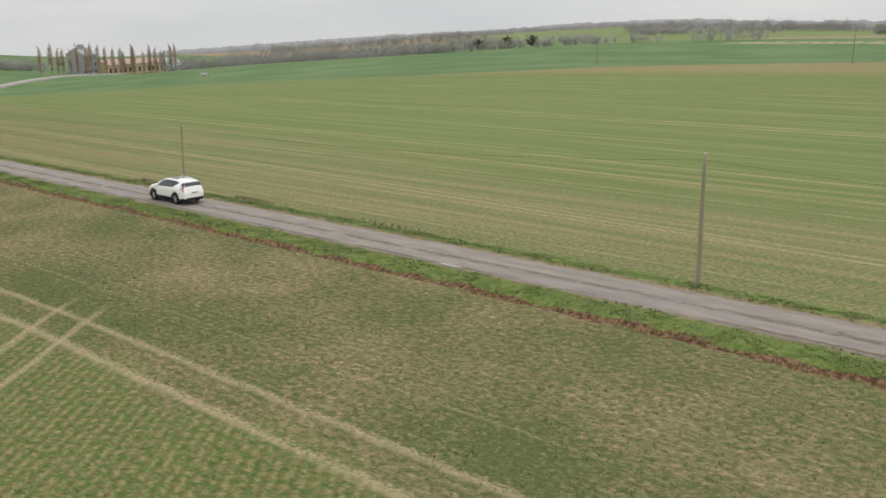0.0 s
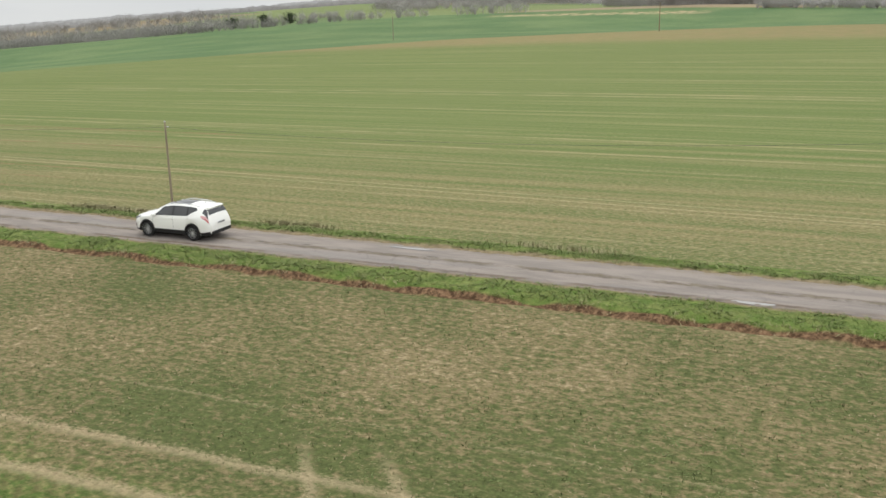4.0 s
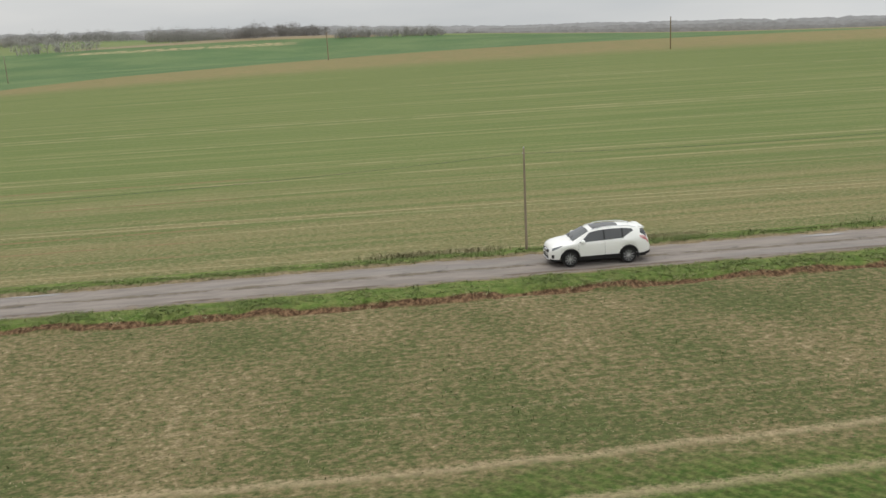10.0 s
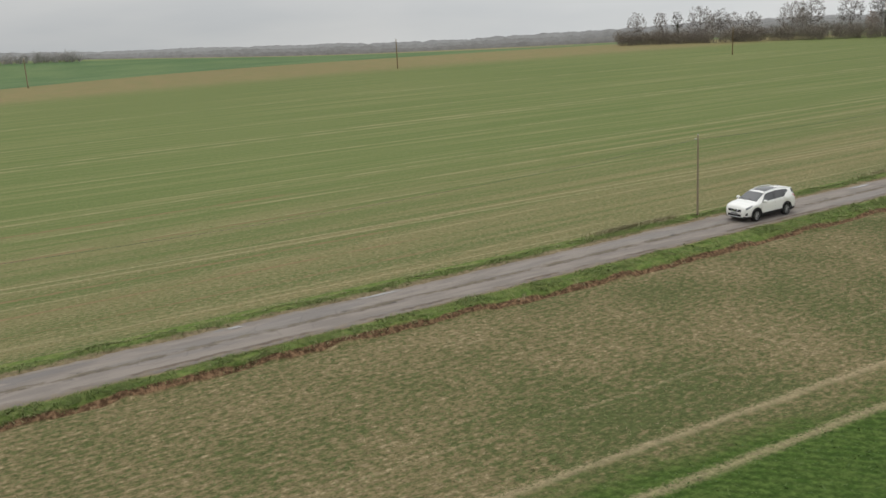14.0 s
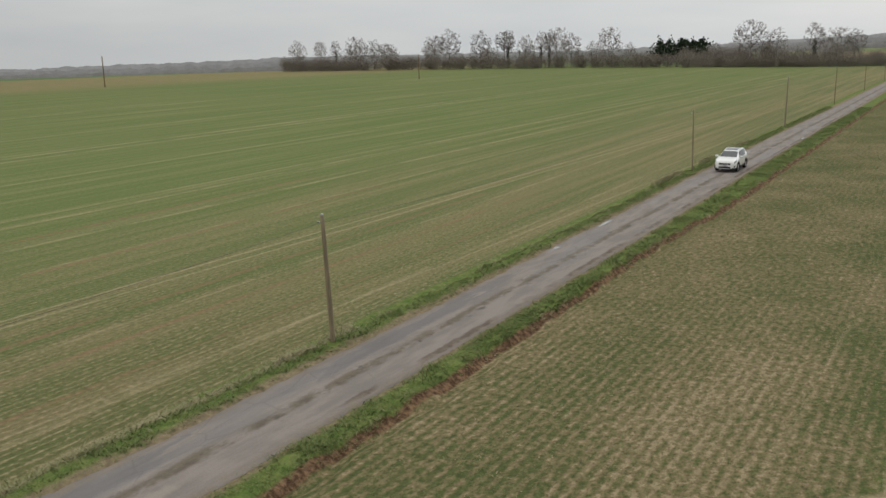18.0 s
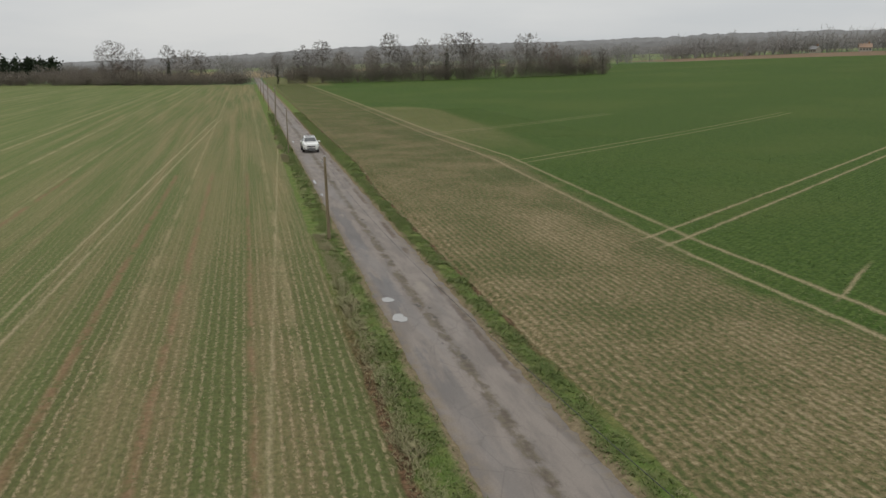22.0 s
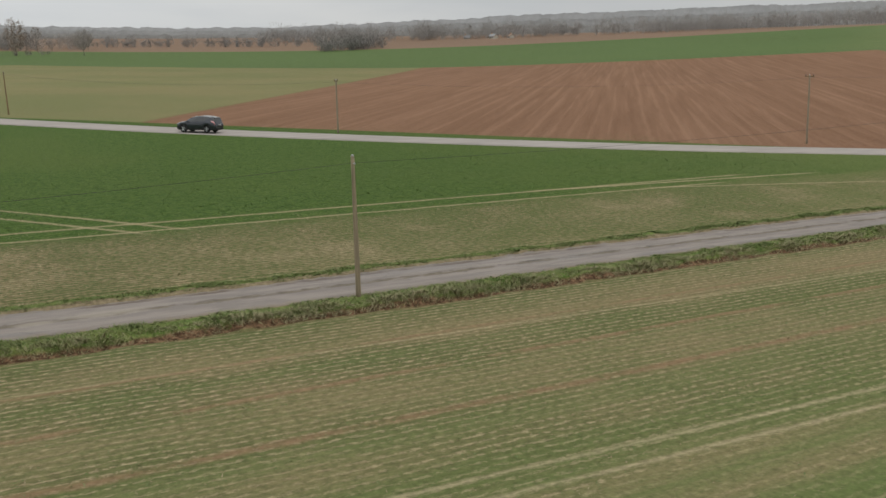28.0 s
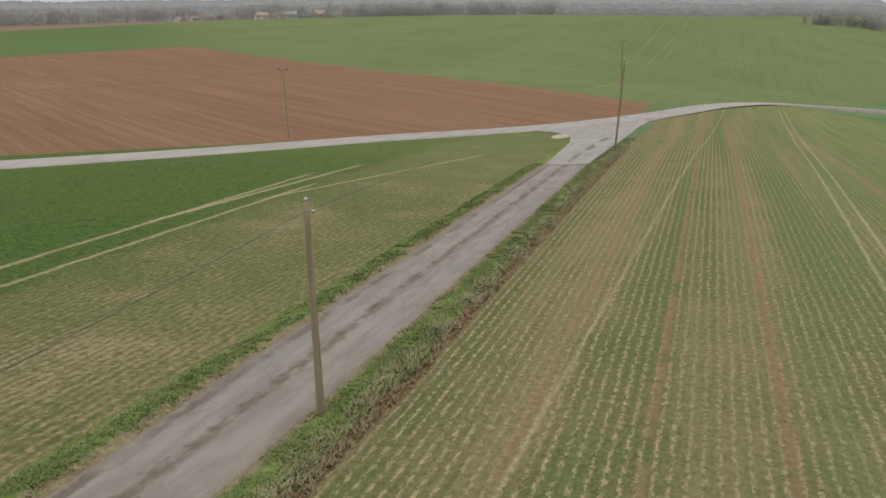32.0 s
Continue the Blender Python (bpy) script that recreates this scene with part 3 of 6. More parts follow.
    bare = n.add(n.mul(n.mul(up, n.sub(1.0, n.mul(n.step(56, 72, x), 0.9))), n.step(0.22, 0.36, n.add(n.mul(clod, 0.5), n.mul(patch, 0.5)))), n.mul(n.sub(1.0, up), n.mul(n.step(45, 66, x), n.step(0.28, 0.42, clod))))
    strip = n.mix(n.mul(n.step(3.28, 3.42, shift), bare), grass, soil)
    dirt_edge = n.mul(n.sub(1.0, n.step(1.75, 2.05, n.add(a, n.mul(n.sub(clod, 0.5), 0.7)))), 0.8)
    strip = n.mix(dirt_edge, strip, n.mix(fine, (0.17, 0.125, 0.085), (0.30, 0.24, 0.17)))
    on_lane = n.mul(n.sub(1.0, n.step(3.62, 3.74, shift)), n.mul(n.sub(1.0, n.step(146, 154, x)), n.step(-292, -288, x)))

    colour = n.mix(on_lane, colour, strip)
    colour = n.tint(n.shade(colour, n.add(0.17, n.add(n.mul(fine, 1.5), n.mul(wide, 0.22)))), (1.065, 1.0, 0.985))
    n.bump(n.add(fine, n.mul(clod, 1.5)), 0.10, 0.7)
    return n.done(colour, 0.95, spec=0.1)


def tarmac(name, light, dark):
    n = Nodes(name)
    x, y, z, p = n.place()
    flat = n.scaled(p, (1, 1, 0))
    fine = n.noise(flat, 14.0, 5.0, 0.7)
    stain = n.noise(n.scaled(p, (0.25, 1.0, 0)), 0.9, 4.0)
    broad = n.noise(flat, 0.12, 3.0)
    c = n.mix(n.step(0.35, 0.7, stain), light, dark)
    c = n.shade(c, n.add(0.7, n.add(n.mul(fine, 0.3), n.mul(broad, 0.35))))
    n.bump(fine, 0.01, 0.5)
    return n.done(c, 0.85, spec=0.25)


def lane_tarmac():
    """Old patched tarmac: pale wheel paths, a broken mossy middle, potholes, dirt along the edges."""
    n = Nodes("worn_lane_tarmac")
    x, y, z, p = n.place()
    flat = n.scaled(p, (1, 1, 0))
    fine = n.noise(flat, 18.0, 5.0, 0.75)
    lump = n.noise(flat, 2.2, 5.0, 0.6)
    long = n.noise(n.scaled(p, (0.35, 1.6, 0)), 1.0, 4.0, 0.6)
    broad = n.noise(n.scaled(p, (0.06, 0.6, 0)), 1.0, 3.0)
    a = n.math("ABSOLUTE", n.add(y, n.mul(n.sub(lump, 0.5), 0.5)))
    c = n.mix(n.step(0.38, 0.62, long), (0.232, 0.203, 0.181), (0.296, 0.257, 0.226))
    c = n.mix(n.mul(n.step(0.56, 0.64, broad), 0.45), c, (0.195, 0.178, 0.168))
    middle = n.mul(n.sub(1.0, n.step(0.08, 0.30, a)), n.step(0.36, 0.54, n.noise(n.scaled(p, (0.6, 1.4, 0)), 1.0, 4.0, 0.7)))
    c = n.mix(n.mul(middle, 0.8), c, n.mix(n.step(0.4, 0.6, lump), (0.105, 0.082, 0.056), (0.155, 0.128, 0.082)))
    wet = n.mul(band(n, n.add(y, n.mul(n.sub(lump, 0.5), 0.5)), -1.3, -0.55, 0.12), n.mul(n.step(0.45, 0.52, n.noise(n.scaled(p, (0.16, 0.9, 0)), 1.0, 4.0, 0.6)), band(n, x, 30, 66, 6)))
    c = n.mix(n.mul(wet, 0.6), c, (0.15, 0.146, 0.148))
    kerb_dirt = n.mul(band(n, n.add(y, n.mul(n.sub(lump, 0.5), 0.35)), 1.12, 1.38, 0.06), n.step(0.42, 0.56, n.noise(n.scaled(p, (0.3, 0.3, 0)), 1.0, 3.0)))
    c = n.mix(n.mul(kerb_dirt, 0.75), c, (0.115, 0.082, 0.06))
    hole = n.mul(n.sub(1.0, n.step(0.05, 0.5, a)), n.step(0.62, 0.68, n.noise(n.scaled(p, (1.0, 1.8, 0)), 1.0, 3.0)))
    c = n.mix(hole, c, (0.095, 0.085, 0.075))
    rim = n.mul(n.step(1.12, 1.5, a), n.step(0.40, 0.62, lump))
    c = n.mix(n.mul(rim, 0.8), c, n.mix(fine, (0.20, 0.15, 0.10), (0.36, 0.31, 0.235)))
    crack = n.tree.nodes.new("ShaderNodeTexVoronoi")
    crack.feature = "DISTANCE_TO_EDGE"
    crack.inputs["Scale"].default_value = 0.9
    n.tree.links.new(n.scaled(p, (0.6, 1.4, 0)), crack.inputs["Vector"])
    line = n.mul(n.sub(1.0, n.step(0.0, 0.03, n.add(crack.outputs["Distance"], n.mul(n.sub(fine, 0.5), 0.03)))), n.step(0.45, 0.6, broad))
    c = n.mix(n.mul(line, 0.3), c, (0.12, 0.105, 0.095))
    for bx, by, rx, ry in ((75.2, 0.15, 1.6, 0.45), (73.0, -0.1, 0.8, 0.3), (52.5, 0.6, 1.2, 0.3)):
        d = n.math("SQRT", n.add(n.math("POWER", n.mul(n.sub(x, bx), 1 / rx), 2.0), n.math("POWER", n.mul(n.sub(y, by), 1 / ry), 2.0)))
        c = n.mix(n.mul(n.sub(1.0, n.step(0.4, 1.1, n.add(d, n.mul(n.sub(lump, 0.5), 1.2)))), 0.6), c, (0.37, 0.325, 0.27))
    c = n.shade(c, n.add(0.66, n.mul(fine, 0.46)))
    n.bump(n.add(n.mul(fine, 0.4), n.mul(lump, 0.8)), 0.02, 0.6)
    return n.done(c, n.sub(0.9, n.mul(n.step(0.52, 0.62, broad), 0.25)), spec=0.3)


GROUND = ground_material("south")
GROUND_NORTH = ground_material("north")
LANE = lane_tarmac()
LANE_PLAIN = tarmac("junction_tarmac", (0.32, 0.288, 0.265), (0.265, 0.24, 0.225))
GRIT = tarmac("pale_grit", (0.42, 0.36, 0.27), (0.33, 0.28, 0.2))
MAINROAD = tarmac("main_road_tarmac", (0.345, 0.31, 0.28), (0.285, 0.26, 0.237))


def wood_pole_material():
    n = Nodes("weathered_pole_wood")
    v = n.local()
    g = n.noise(n.scaled(v, (14, 14, 0.8)), 1.0, 5.0, 0.6)
    s = n.noise(v, 0.8, 3.0)
    c = n.mix(n.step(0.3, 0.75, g), (0.15, 0.108, 0.06), (0.31, 0.225, 0.125))
    c = n.mix(n.mul(n.step(0.5, 0.75, n.rnd()), 0.7), c, n.mix(g, (0.23, 0.20, 0.15), (0.36, 0.32, 0.25)))
    c = n.mix(n.mul(n.step(0.45, 0.7, s), 0.35), c, (0.19, 0.17, 0.11))
    n.bump(g, 0.01, 0.6)
    return n.done(c, 0.9)


POLE_WOOD = wood_pole_material()

# ---- ground and roads ----
ground = put("ground", grid_mesh("ground", axis_steps(-60, 150, 0.8, 4600), axis_steps(-9, 9, 0.25, 4600, 1.09), land), GROUND)
ground.data.materials.append(GROUND_NORTH)
middles = np.zeros(len(ground.data.polygons) * 3)
ground.data.polygons.foreach_get("center", middles)
ground.data.polygons.foreach_set("material_index", (middles[1::3] > 0).astype(np.int32))
tagged(ground, "rolling farm fields of thin winter crop and stubble", "ground", kind="structure")


def ribbon(name, line, half, mat, lift, thick=0.12, ragged=0.0, crown=0.03, bank=0.0):
    """A road slab along a line of points, following the ground, with a ragged edge; on a bank across the valley."""
    line = np.asarray(line, float)
    d = np.gradient(line, axis=0)
    d /= np.linalg.norm(d, axis=1)[:, None]
    nrm = np.stack([-d[:, 1], d[:, 0]], 1)
    cols = np.array([-1, -0.98, -0.6, -0.2, 0.2, 0.6, 0.98, 1])
    verts = []
    for i, (c, m) in enumerate(zip(line, nrm)):
        s = i * 0.5
        for k, u in enumerate(cols):
            h = half + (ragged * (0.7 * noise.noise((s * 0.35, 9.0 if u > 0 else 3.0, half)) + 0.9 * noise.noise((s * 1.3, 5 if u > 0 else 1, 0))) if abs(u) > 0.7 else 0)
            q = c + m * u * h
            verts.append((q[0], q[1], 0))
    v = np.array(verts).reshape(len(line), len(cols), 3)
    mid = land(line[:, 0], line[:, 1])
    v[:, :, 2] = np.maximum(land(v[:, :, 0], v[:, :, 1]), mid[:, None] - 0.05) + lift + crown * (1 - cols[None] ** 2)
    raised = bank * smooth(250, 340, line[:, 0])
    v[:, :, 2] += raised[:, None]
    v[:, 0, 2] -= thick + 2 * raised
    v[:, -1, 2] -= thick + 2 * raised
    n, m = len(line), len(cols)
    i = np.arange(n * m).reshape(n, m)
    quads = np.stack([i[:-1, :-1], i[1:, :-1], i[1:, 1:], i[:-1, 1:]], -1).reshape(-1, 4)[:, ::-1]
    return put(name, mesh_from(name, v.reshape(-1, 3), quads), mat)


lane_x = np.r_[np.arange(-420, -70, 2.0), np.arange(-70, 172.1, 0.35)]
lane = ribbon("lane_road", np.stack([lane_x, lane_y(lane_x)], 1), LANE_HALF, LANE, 0.03, ragged=0.13)
tagged(lane, "narrow worn grey tarmac farm lane with ragged edges", "road", kind="structure")
main = ribbon("main_road", MAIN_LINE, 2.6, MAINROAD, 0.05, ragged=0.08, bank=1.0)
tagged(main, "pale grey two-way country road", "road", kind="structure")


# ---- helpers for things ----
def empty(name, x=0.0, y=0.0, z=0.0, turn=0.0):
    ob = new(name)
    ob.empty_display_size = 0.2
    ob.matrix_basis = pose(x, y, z, 0, 0, turn)
    return ob


def part(name, bm, mat, parent, label=""):
    me = bpy.data.meshes.new(name)
    bm.to_mesh(me)
    bm.free()
    ob = put(name, me, mat, parent)
    if label:
        tagged(ob, label)
    return ob


def tube(bm, pts, radii, sides=8, cap=True):
    """A tapered tube through points."""
    pts = [Vector(p) for p in pts]
    rings = []
    for i, p in enumerate(pts):
        d = (pts[min(i + 1, len(pts) - 1)] - pts[max(i - 1, 0)]).normalized()
        a = d.orthogonal().normalized() if abs(d.z) < 0.95 else Vector((1, 0, 0)).cross(d).normalized()
        b = d.cross(a)
        rings.append([bm.verts.new(p + (a * math.cos(t) + b * math.sin(t)) * radii[i]) for t in [2 * math.pi * k / sides for k in range(sides)]])
    for r, s in zip(rings, rings[1:]):
        for k in range(sides):
            f = bm.faces.new((r[k], r[(k + 1) % sides], s[(k + 1) % sides], s[k]))
            f.smooth = True
    if cap:
        bm.faces.new(rings[0][::-1])
        bm.faces.new(rings[-1])
    return rings


def box(bm, size, at=(0, 0, 0), bevel=0.0, turn=None):
    m = Matrix.Translation(at) @ (turn or Matrix.Identity(4)) @ Matrix.Diagonal((*size, 1))
    made = bmesh.ops.create_cube(bm, size=1.0, matrix=m)
    if bevel:
        edges = list({e for v in made["verts"] for e in v.link_edges})
        bmesh.ops.bevel(bm, geom=edges, offset=bevel, segments=2, affect="EDGES", profile=0.7)


def on_land(x, y):
    return float(land(np.array([x]), np.array([y]))[0])


STEEL = Nodes("galvanised_steel").done((0.42, 0.43, 0.43), 0.45, 0.8)
CABLE = Nodes("black_cable").done((0.06, 0.06, 0.06), 0.6)
INSULATOR = Nodes("dark_insulator").done((0.05, 0.04, 0.035), 0.3)


def utility_pole(x, y, height, lean=(0.0, 0.0), arm=False, radius=0.095):
    z = on_land(x, y)
    thing = empty("utility_pole", x, y, z)
    bm = bmesh.new()
    n = 9
    pts = [(lean[0] * k / n, lean[1] * k / n, -0.4 + (height + 0.4) * k / n) for k in range(n + 1)]
    tube(bm, pts, [radius * (1.12 - 0.42 * k / n) for k in range(n + 1)], 12)
    part("shaft", bm, POLE_WOOD, thing)
    top = Vector((lean[0], lean[1], height))
    bm = bmesh.new()
    tube(bm, [top + Vector((0, 0, -0.02)), top + Vector((0, 0, 0.05))], [radius * 0.75, radius * 0.35], 12)
    part("cap", bm, STEEL, thing)
    bm = bmesh.new()
    tube(bm, [top + Vector((0, -0.09, -0.25)), top + Vector((0, -0.2, -0.25))], [0.02, 0.035], 8)
    part("bracket", bm, STEEL, thing)
    if arm:
        bm = bmesh.new()
        box(bm, (0.08, 1.1, 0.08), top + Vector((0, 0, -0.15)), 0.01)
        part("crossarm", bm, POLE_WOOD, thing)
        for s in (-0.45, 0, 0.45):
            bm = bmesh.new()
            tube(bm, [top + Vector((0, s, -0.11)), top + Vector((0, s, 0.08))], [0.04, 0.03], 8)
            part("insulator", bm, INSULATOR, thing)
    return thing, Vector((x, y, z)) + top


def cable_between(a, b, sag, radius=0.0055, drop=0.25):
    bm = bmesh.new()
    n = 14
    pts = []
    for k in range(n + 1):
        t = k / n
        q = a.lerp(b, t)
        q.z -= drop + sag * 4 * t * (1 - t)
        pts.append(q)
    tube(bm, pts, [radius] * (n + 1), 5)
    me = bpy.data.meshes.new("overhead_cable")
    bm.to_mesh(me)
    bm.free()
    ob = put("overhead_cable", me, CABLE)
    return tagged(ob, "thin black overhead cable sagging between wooden poles", "cable", "overhead cables")


tops = []
for px, h, lean in LANE_POLES:
    thing, top = utility_pole(px, -2.0 if px == 83.4 else -2.3, h, lean, radius=0.09 if px > 20 or px == -40.4 else 0.06)
    tagged(thing, "weathered grey-brown wooden utility pole standing in the grass verge", "utility pole", "poles along the lane")
    tops.append(top)
for a, b in zip(tops, tops[1:]):
    cable_between(a, b, 0.55)
tops = []
for px, py, h, lean in MAIN_POLES:
    thing, top = utility_pole(px, py, h, lean, arm=True)
    tagged(thing, "tall wooden pole with a crossarm beside the main road", "utility pole", "poles along the main road")
    tops.append(top)
for a, b in zip(tops, tops[1:]):
    cable_between(a, b, 0.7)
tops = []
for px, py, h in FIELD_POLES:
    thing, top = utility_pole(px, py, h, radius=0.13)
    tagged(thing, "slim dark wooden pole standing alone in the crop field", "utility pole", "poles across the field")
    tops.append(top)


# ---- bare winter trees ----
def bark_material(name, dark, light):
    n = Nodes(name)
    v = n.local()
    g = n.noise(n.scaled(v, (3, 3, 0.6)), 1.0, 4.0)
    c = n.mix(g, dark, light)
    c = n.shade(c, n.add(0.75, n.mul(n.rnd(), 0.5)))
    return n.done(c, 0.95, spec=0.1)


BARK = bark_material("grey_bark", (0.14, 0.125, 0.105), (0.24, 0.22, 0.195))
TWIG = bark_material("winter_twigs", (0.21, 0.185, 0.165), (0.32, 0.29, 0.265))
# hedge scrub brown, made lighter in place of the haze before it
TWIG_BROWN = bark_material("brown_scrub", (0.20, 0.175, 0.145), (0.32, 0.28, 0.235))
TWIG_RED = bark_material("reddish_twigs", (0.24, 0.18, 0.145), (0.33, 0.26, 0.21))
TWIG_POPLAR = bark_material("poplar_twigs", (0.40, 0.32, 0.26), (0.50, 0.42, 0.36))
TWIG_PALE = bark_material("pale_grey_twigs", (0.26, 0.238, 0.215), (0.38, 0.35, 0.32))


def leaf_material(name, dark, light):
    n = Nodes(name)
    c = n.mix(n.island(), dark, light)
    return n.done(c, 0.8, spec=0.15)


# ivy green lightened to stand for haze at the trees' distance
IVY = leaf_material("ivy_leaves", (0.05, 0.055, 0.036), (0.105, 0.11, 0.075))
EVERGREEN = leaf_material("conifer_needles", (0.018, 0.03, 0.016), (0.045, 0.06, 0.032))


# bare twigs of the far woods, paled so their colour carries the haze
TWIG_HAZED = bark_material("far_twigs_hazed", (0.29, 0.275, 0.26), (0.40, 0.385, 0.365))


class Twigs:
    """Collects tapered three-sided sticks and small leaf faces as plain lists."""

    def __init__(self):
        self.v, self.f = [], []

    def stick(self, a, b, ra, rb, sides=3):
        d = (b - a).normalized()
        p = d.orthogonal().normalized()
        q = d.cross(p)
        i = len(self.v)
        for c, r in ((a, ra), (b, rb)):
            for k in range(sides):
                t = 2 * math.pi * k / sides
                self.v.append(c + (p * math.cos(t) + q * math.sin(t)) * r)
        for k in range(sides):
            self.f.append((i + k, i + (k + 1) % sides, i + sides + (k + 1) % sides, i + sides + k))

    def pole(self, pts, radii, sides=8):
        """One unbroken tapered tube through points that rise."""
        i = len(self.v)
        for c, r in zip(pts, radii):
            self.v += [c + Vector((math.cos(t), math.sin(t), 0)) * r for t in [2 * math.pi * k / sides for k in range(sides)]]
        for m in range(len(pts) - 1):
            for k in range(sides):
                self.f.append((i + m * sides + k, i + m * sides + (k + 1) % sides, i + (m + 1) * sides + (k + 1) % sides, i + (m + 1) * sides + k))

    def leaf(self, c, size, rng):
        d = Vector((rng.gauss(0, 1), rng.gauss(0, 1), rng.gauss(0, 1))).normalized()
        p = d.orthogonal().normalized() * size
        q = d.cross(p).normalized() * size * 0.7
        i = len(self.v)
        self.v += [c - p, c + q, c + p * 1.2, c - q + d * size * 0.3]
        self.f.append((i, i + 1, i + 2, i + 3))

    def mesh(self, name, mat):
        me = mesh_from(name, self.v, self.f, False)
        me.materials.append(mat)
        return me


def tree_meshes(seed, height, wide, stem, tips=330, twig=0.035, mat=None, ivy=0.0, lean=0.0, bark=None):
    """A bare tree: trunk and limbs reach, node by node, for points spread through a rounded crown; fine twigs at their ends."""
    rng = random.Random(seed)
    trunk, crown, leaves = Twigs(), Twigs(), Twigs()
    r0 = height * 0.011
    nodes, reach = [], []
    p = Vector((0, 0, -0.3))
    n = 9
    stem_pts, stem_r = [p.copy()], [r0 * 1.2]
    for k in range(n):
        q = p + Vector((rng.gauss(lean, 0.035), rng.gauss(0, 0.035), 1)) * (height * 0.82 / n)
        t = k / n
        stem_pts.append(q.copy())
        stem_r.append(r0 * (1.2 - 0.95 * (k + 1) / n))
        if t >= stem * 0.75:
            nodes.append(q.copy())
            reach.append(r0 * (1.1 - 0.95 * (k + 1) / n))
        if ivy and t < 0.72:
            for _ in range(int(90 * ivy)):
                a = rng.uniform(0, 6.283)
                leaves.leaf(p.lerp(q, rng.random()) + Vector((math.cos(a), math.sin(a), 0)) * (r0 + rng.uniform(0.0, 0.5)), 0.2, rng)
        p = q
    trunk.pole(stem_pts, stem_r)
    mid, half = height * (stem + (1 - stem) * 0.5), height * (1 - stem) * 0.54
    goals = []
    while len(goals) < tips:
        v = Vector((rng.uniform(-1, 1), rng.uniform(-1, 1), rng.uniform(-1, 1)))
        if 0.18 < v.length < 1.0 and rng.random() < 0.25 + 0.75 * v.length:
            bulge = 1 + 0.3 * noise.noise(v * 1.7 + Vector((seed, 0, 0)))
            goals.append(Vector((v.x * wide * height * bulge, v.y * wide * height * bulge, mid + v.z * half * bulge)))
    goals.sort(key=lambda g: math.hypot(g.x, g.y) + 0.25 * abs(g.z - mid))
    for g in goals:
        best = min(range(len(nodes)), key=lambda i: (nodes[i] - g).length + 0.9 * max(0.0, nodes[i].z - g.z + 0.12 * height * 0.2))
        a, ra = nodes[best], reach[best]
        b = a.lerp(g, 0.5) + Vector((rng.gauss(0, 1), rng.gauss(0, 1), rng.gauss(0, 0.6))) * 0.06 * (g - a).length
        rb = max(ra * 0.62, twig)
        crown.stick(a, b, ra * 0.85, rb, 4 if ra > 0.075 else 3)
        crown.stick(b, g, rb, max(rb * 0.6, twig * 0.7))
        nodes += [b, g]
        reach += [rb, max(rb * 0.6, twig * 0.8)]
        for _ in range(9):
            d = (g - a).normalized() + Vector((rng.gauss(0, 0.6), rng.gauss(0, 0.6), rng.gauss(0.15, 0.5)))
            s = b.lerp(g, rng.random())
            crown.stick(s, s + d.normalized() * rng.uniform(0.5, 1.25) * height / 20, twig * 0.8, twig * 0.4)
    return trunk.mesh("trunk", bark or BARK), crown.mesh("crown", mat or TWIG), leaves.mesh("ivy", IVY) if ivy else None


def tree_thing(name, meshes, label, category="tree", group=""):
    thing = empty(name)
    for part_name, me in zip(("trunk", "crown", "ivy"), meshes):
        if me:
            put(part_name, me, None, thing)
    return tagged(thing, label, category, group)


def copies(src, spots, seed, lo=0.85, hi=1.15, sink=0.1):
    """Copies of the given things at spots on the land; the first of each kind is moved, not copied."""
    rng = random.Random(seed)
    used = set()
    for x, y in spots:
        k = rng.randrange(len(src))
        s = rng.uniform(lo, hi)
        z = on_land(x, y) - sink
        m = pose(x, y, z, 0, 0, rng.uniform(0, 360))
        if k in used:
            c = copy_thing(src[k], m)
            c.scale = (s * rng.uniform(0.9, 1.1), s * rng.uniform(0.9, 1.1), s)
        else:
            used.add(k)
            src[k].matrix_basis = m
            src[k].scale = (s, s, s)
    for k, ob in enumerate(src):
        if k not in used:
            for c in list(ob.children):
                bpy.data.objects.remove(c)
            bpy.data.objects.remove(ob)


def line_spots(a, b, gap, rng, wide=4.0):
    a, b = Vector(a), Vector(b)
    n = max(1, int((b - a).length / gap))
    out = []
    for k in range(n + 1):
        q = a.lerp(b, (k + rng.uniform(-0.35, 0.35)) / n)
        out.append((q.x + rng.uniform(-wide, wide), q.y + rng.uniform(-wide, wide)))
    return out


rng = random.Random(7)
TALL = "tall leafless tree with a bare branching crown"
G = "trees along the field edge"
hedge_trees = {"m": tree_thing("bare_tree", tree_meshes(11, 12.5, 0.30, 0.34, 300, 0.026), TALL, group=G),
               "i": tree_thing("bare_tree", tree_meshes(12, 12.5, 0.22, 0.42, 200, 0.026, ivy=0.5), "tall leafless tree thickly wrapped in dark ivy", group=G),
               "b": tree_thing("bare_tree", tree_meshes(13, 12.0, 0.40, 0.26, 420, 0.026), "spreading leafless tree with a rounded bare crown", group=G),
               "r": tree_thing("bare_tree", tree_meshes(14, 12.0, 0.32, 0.16, 400, 0.03, mat=TWIG_RED), "leafless tree with reddish-brown twigs", group=G),
               "s": tree_thing("bare_tree", tree_meshes(15, 12.5, 0.24, 0.45, 240, 0.026), "thin tall leafless tree with a small crown", group=G)}
MODEL_HEIGHT = 13.0
stood = set()


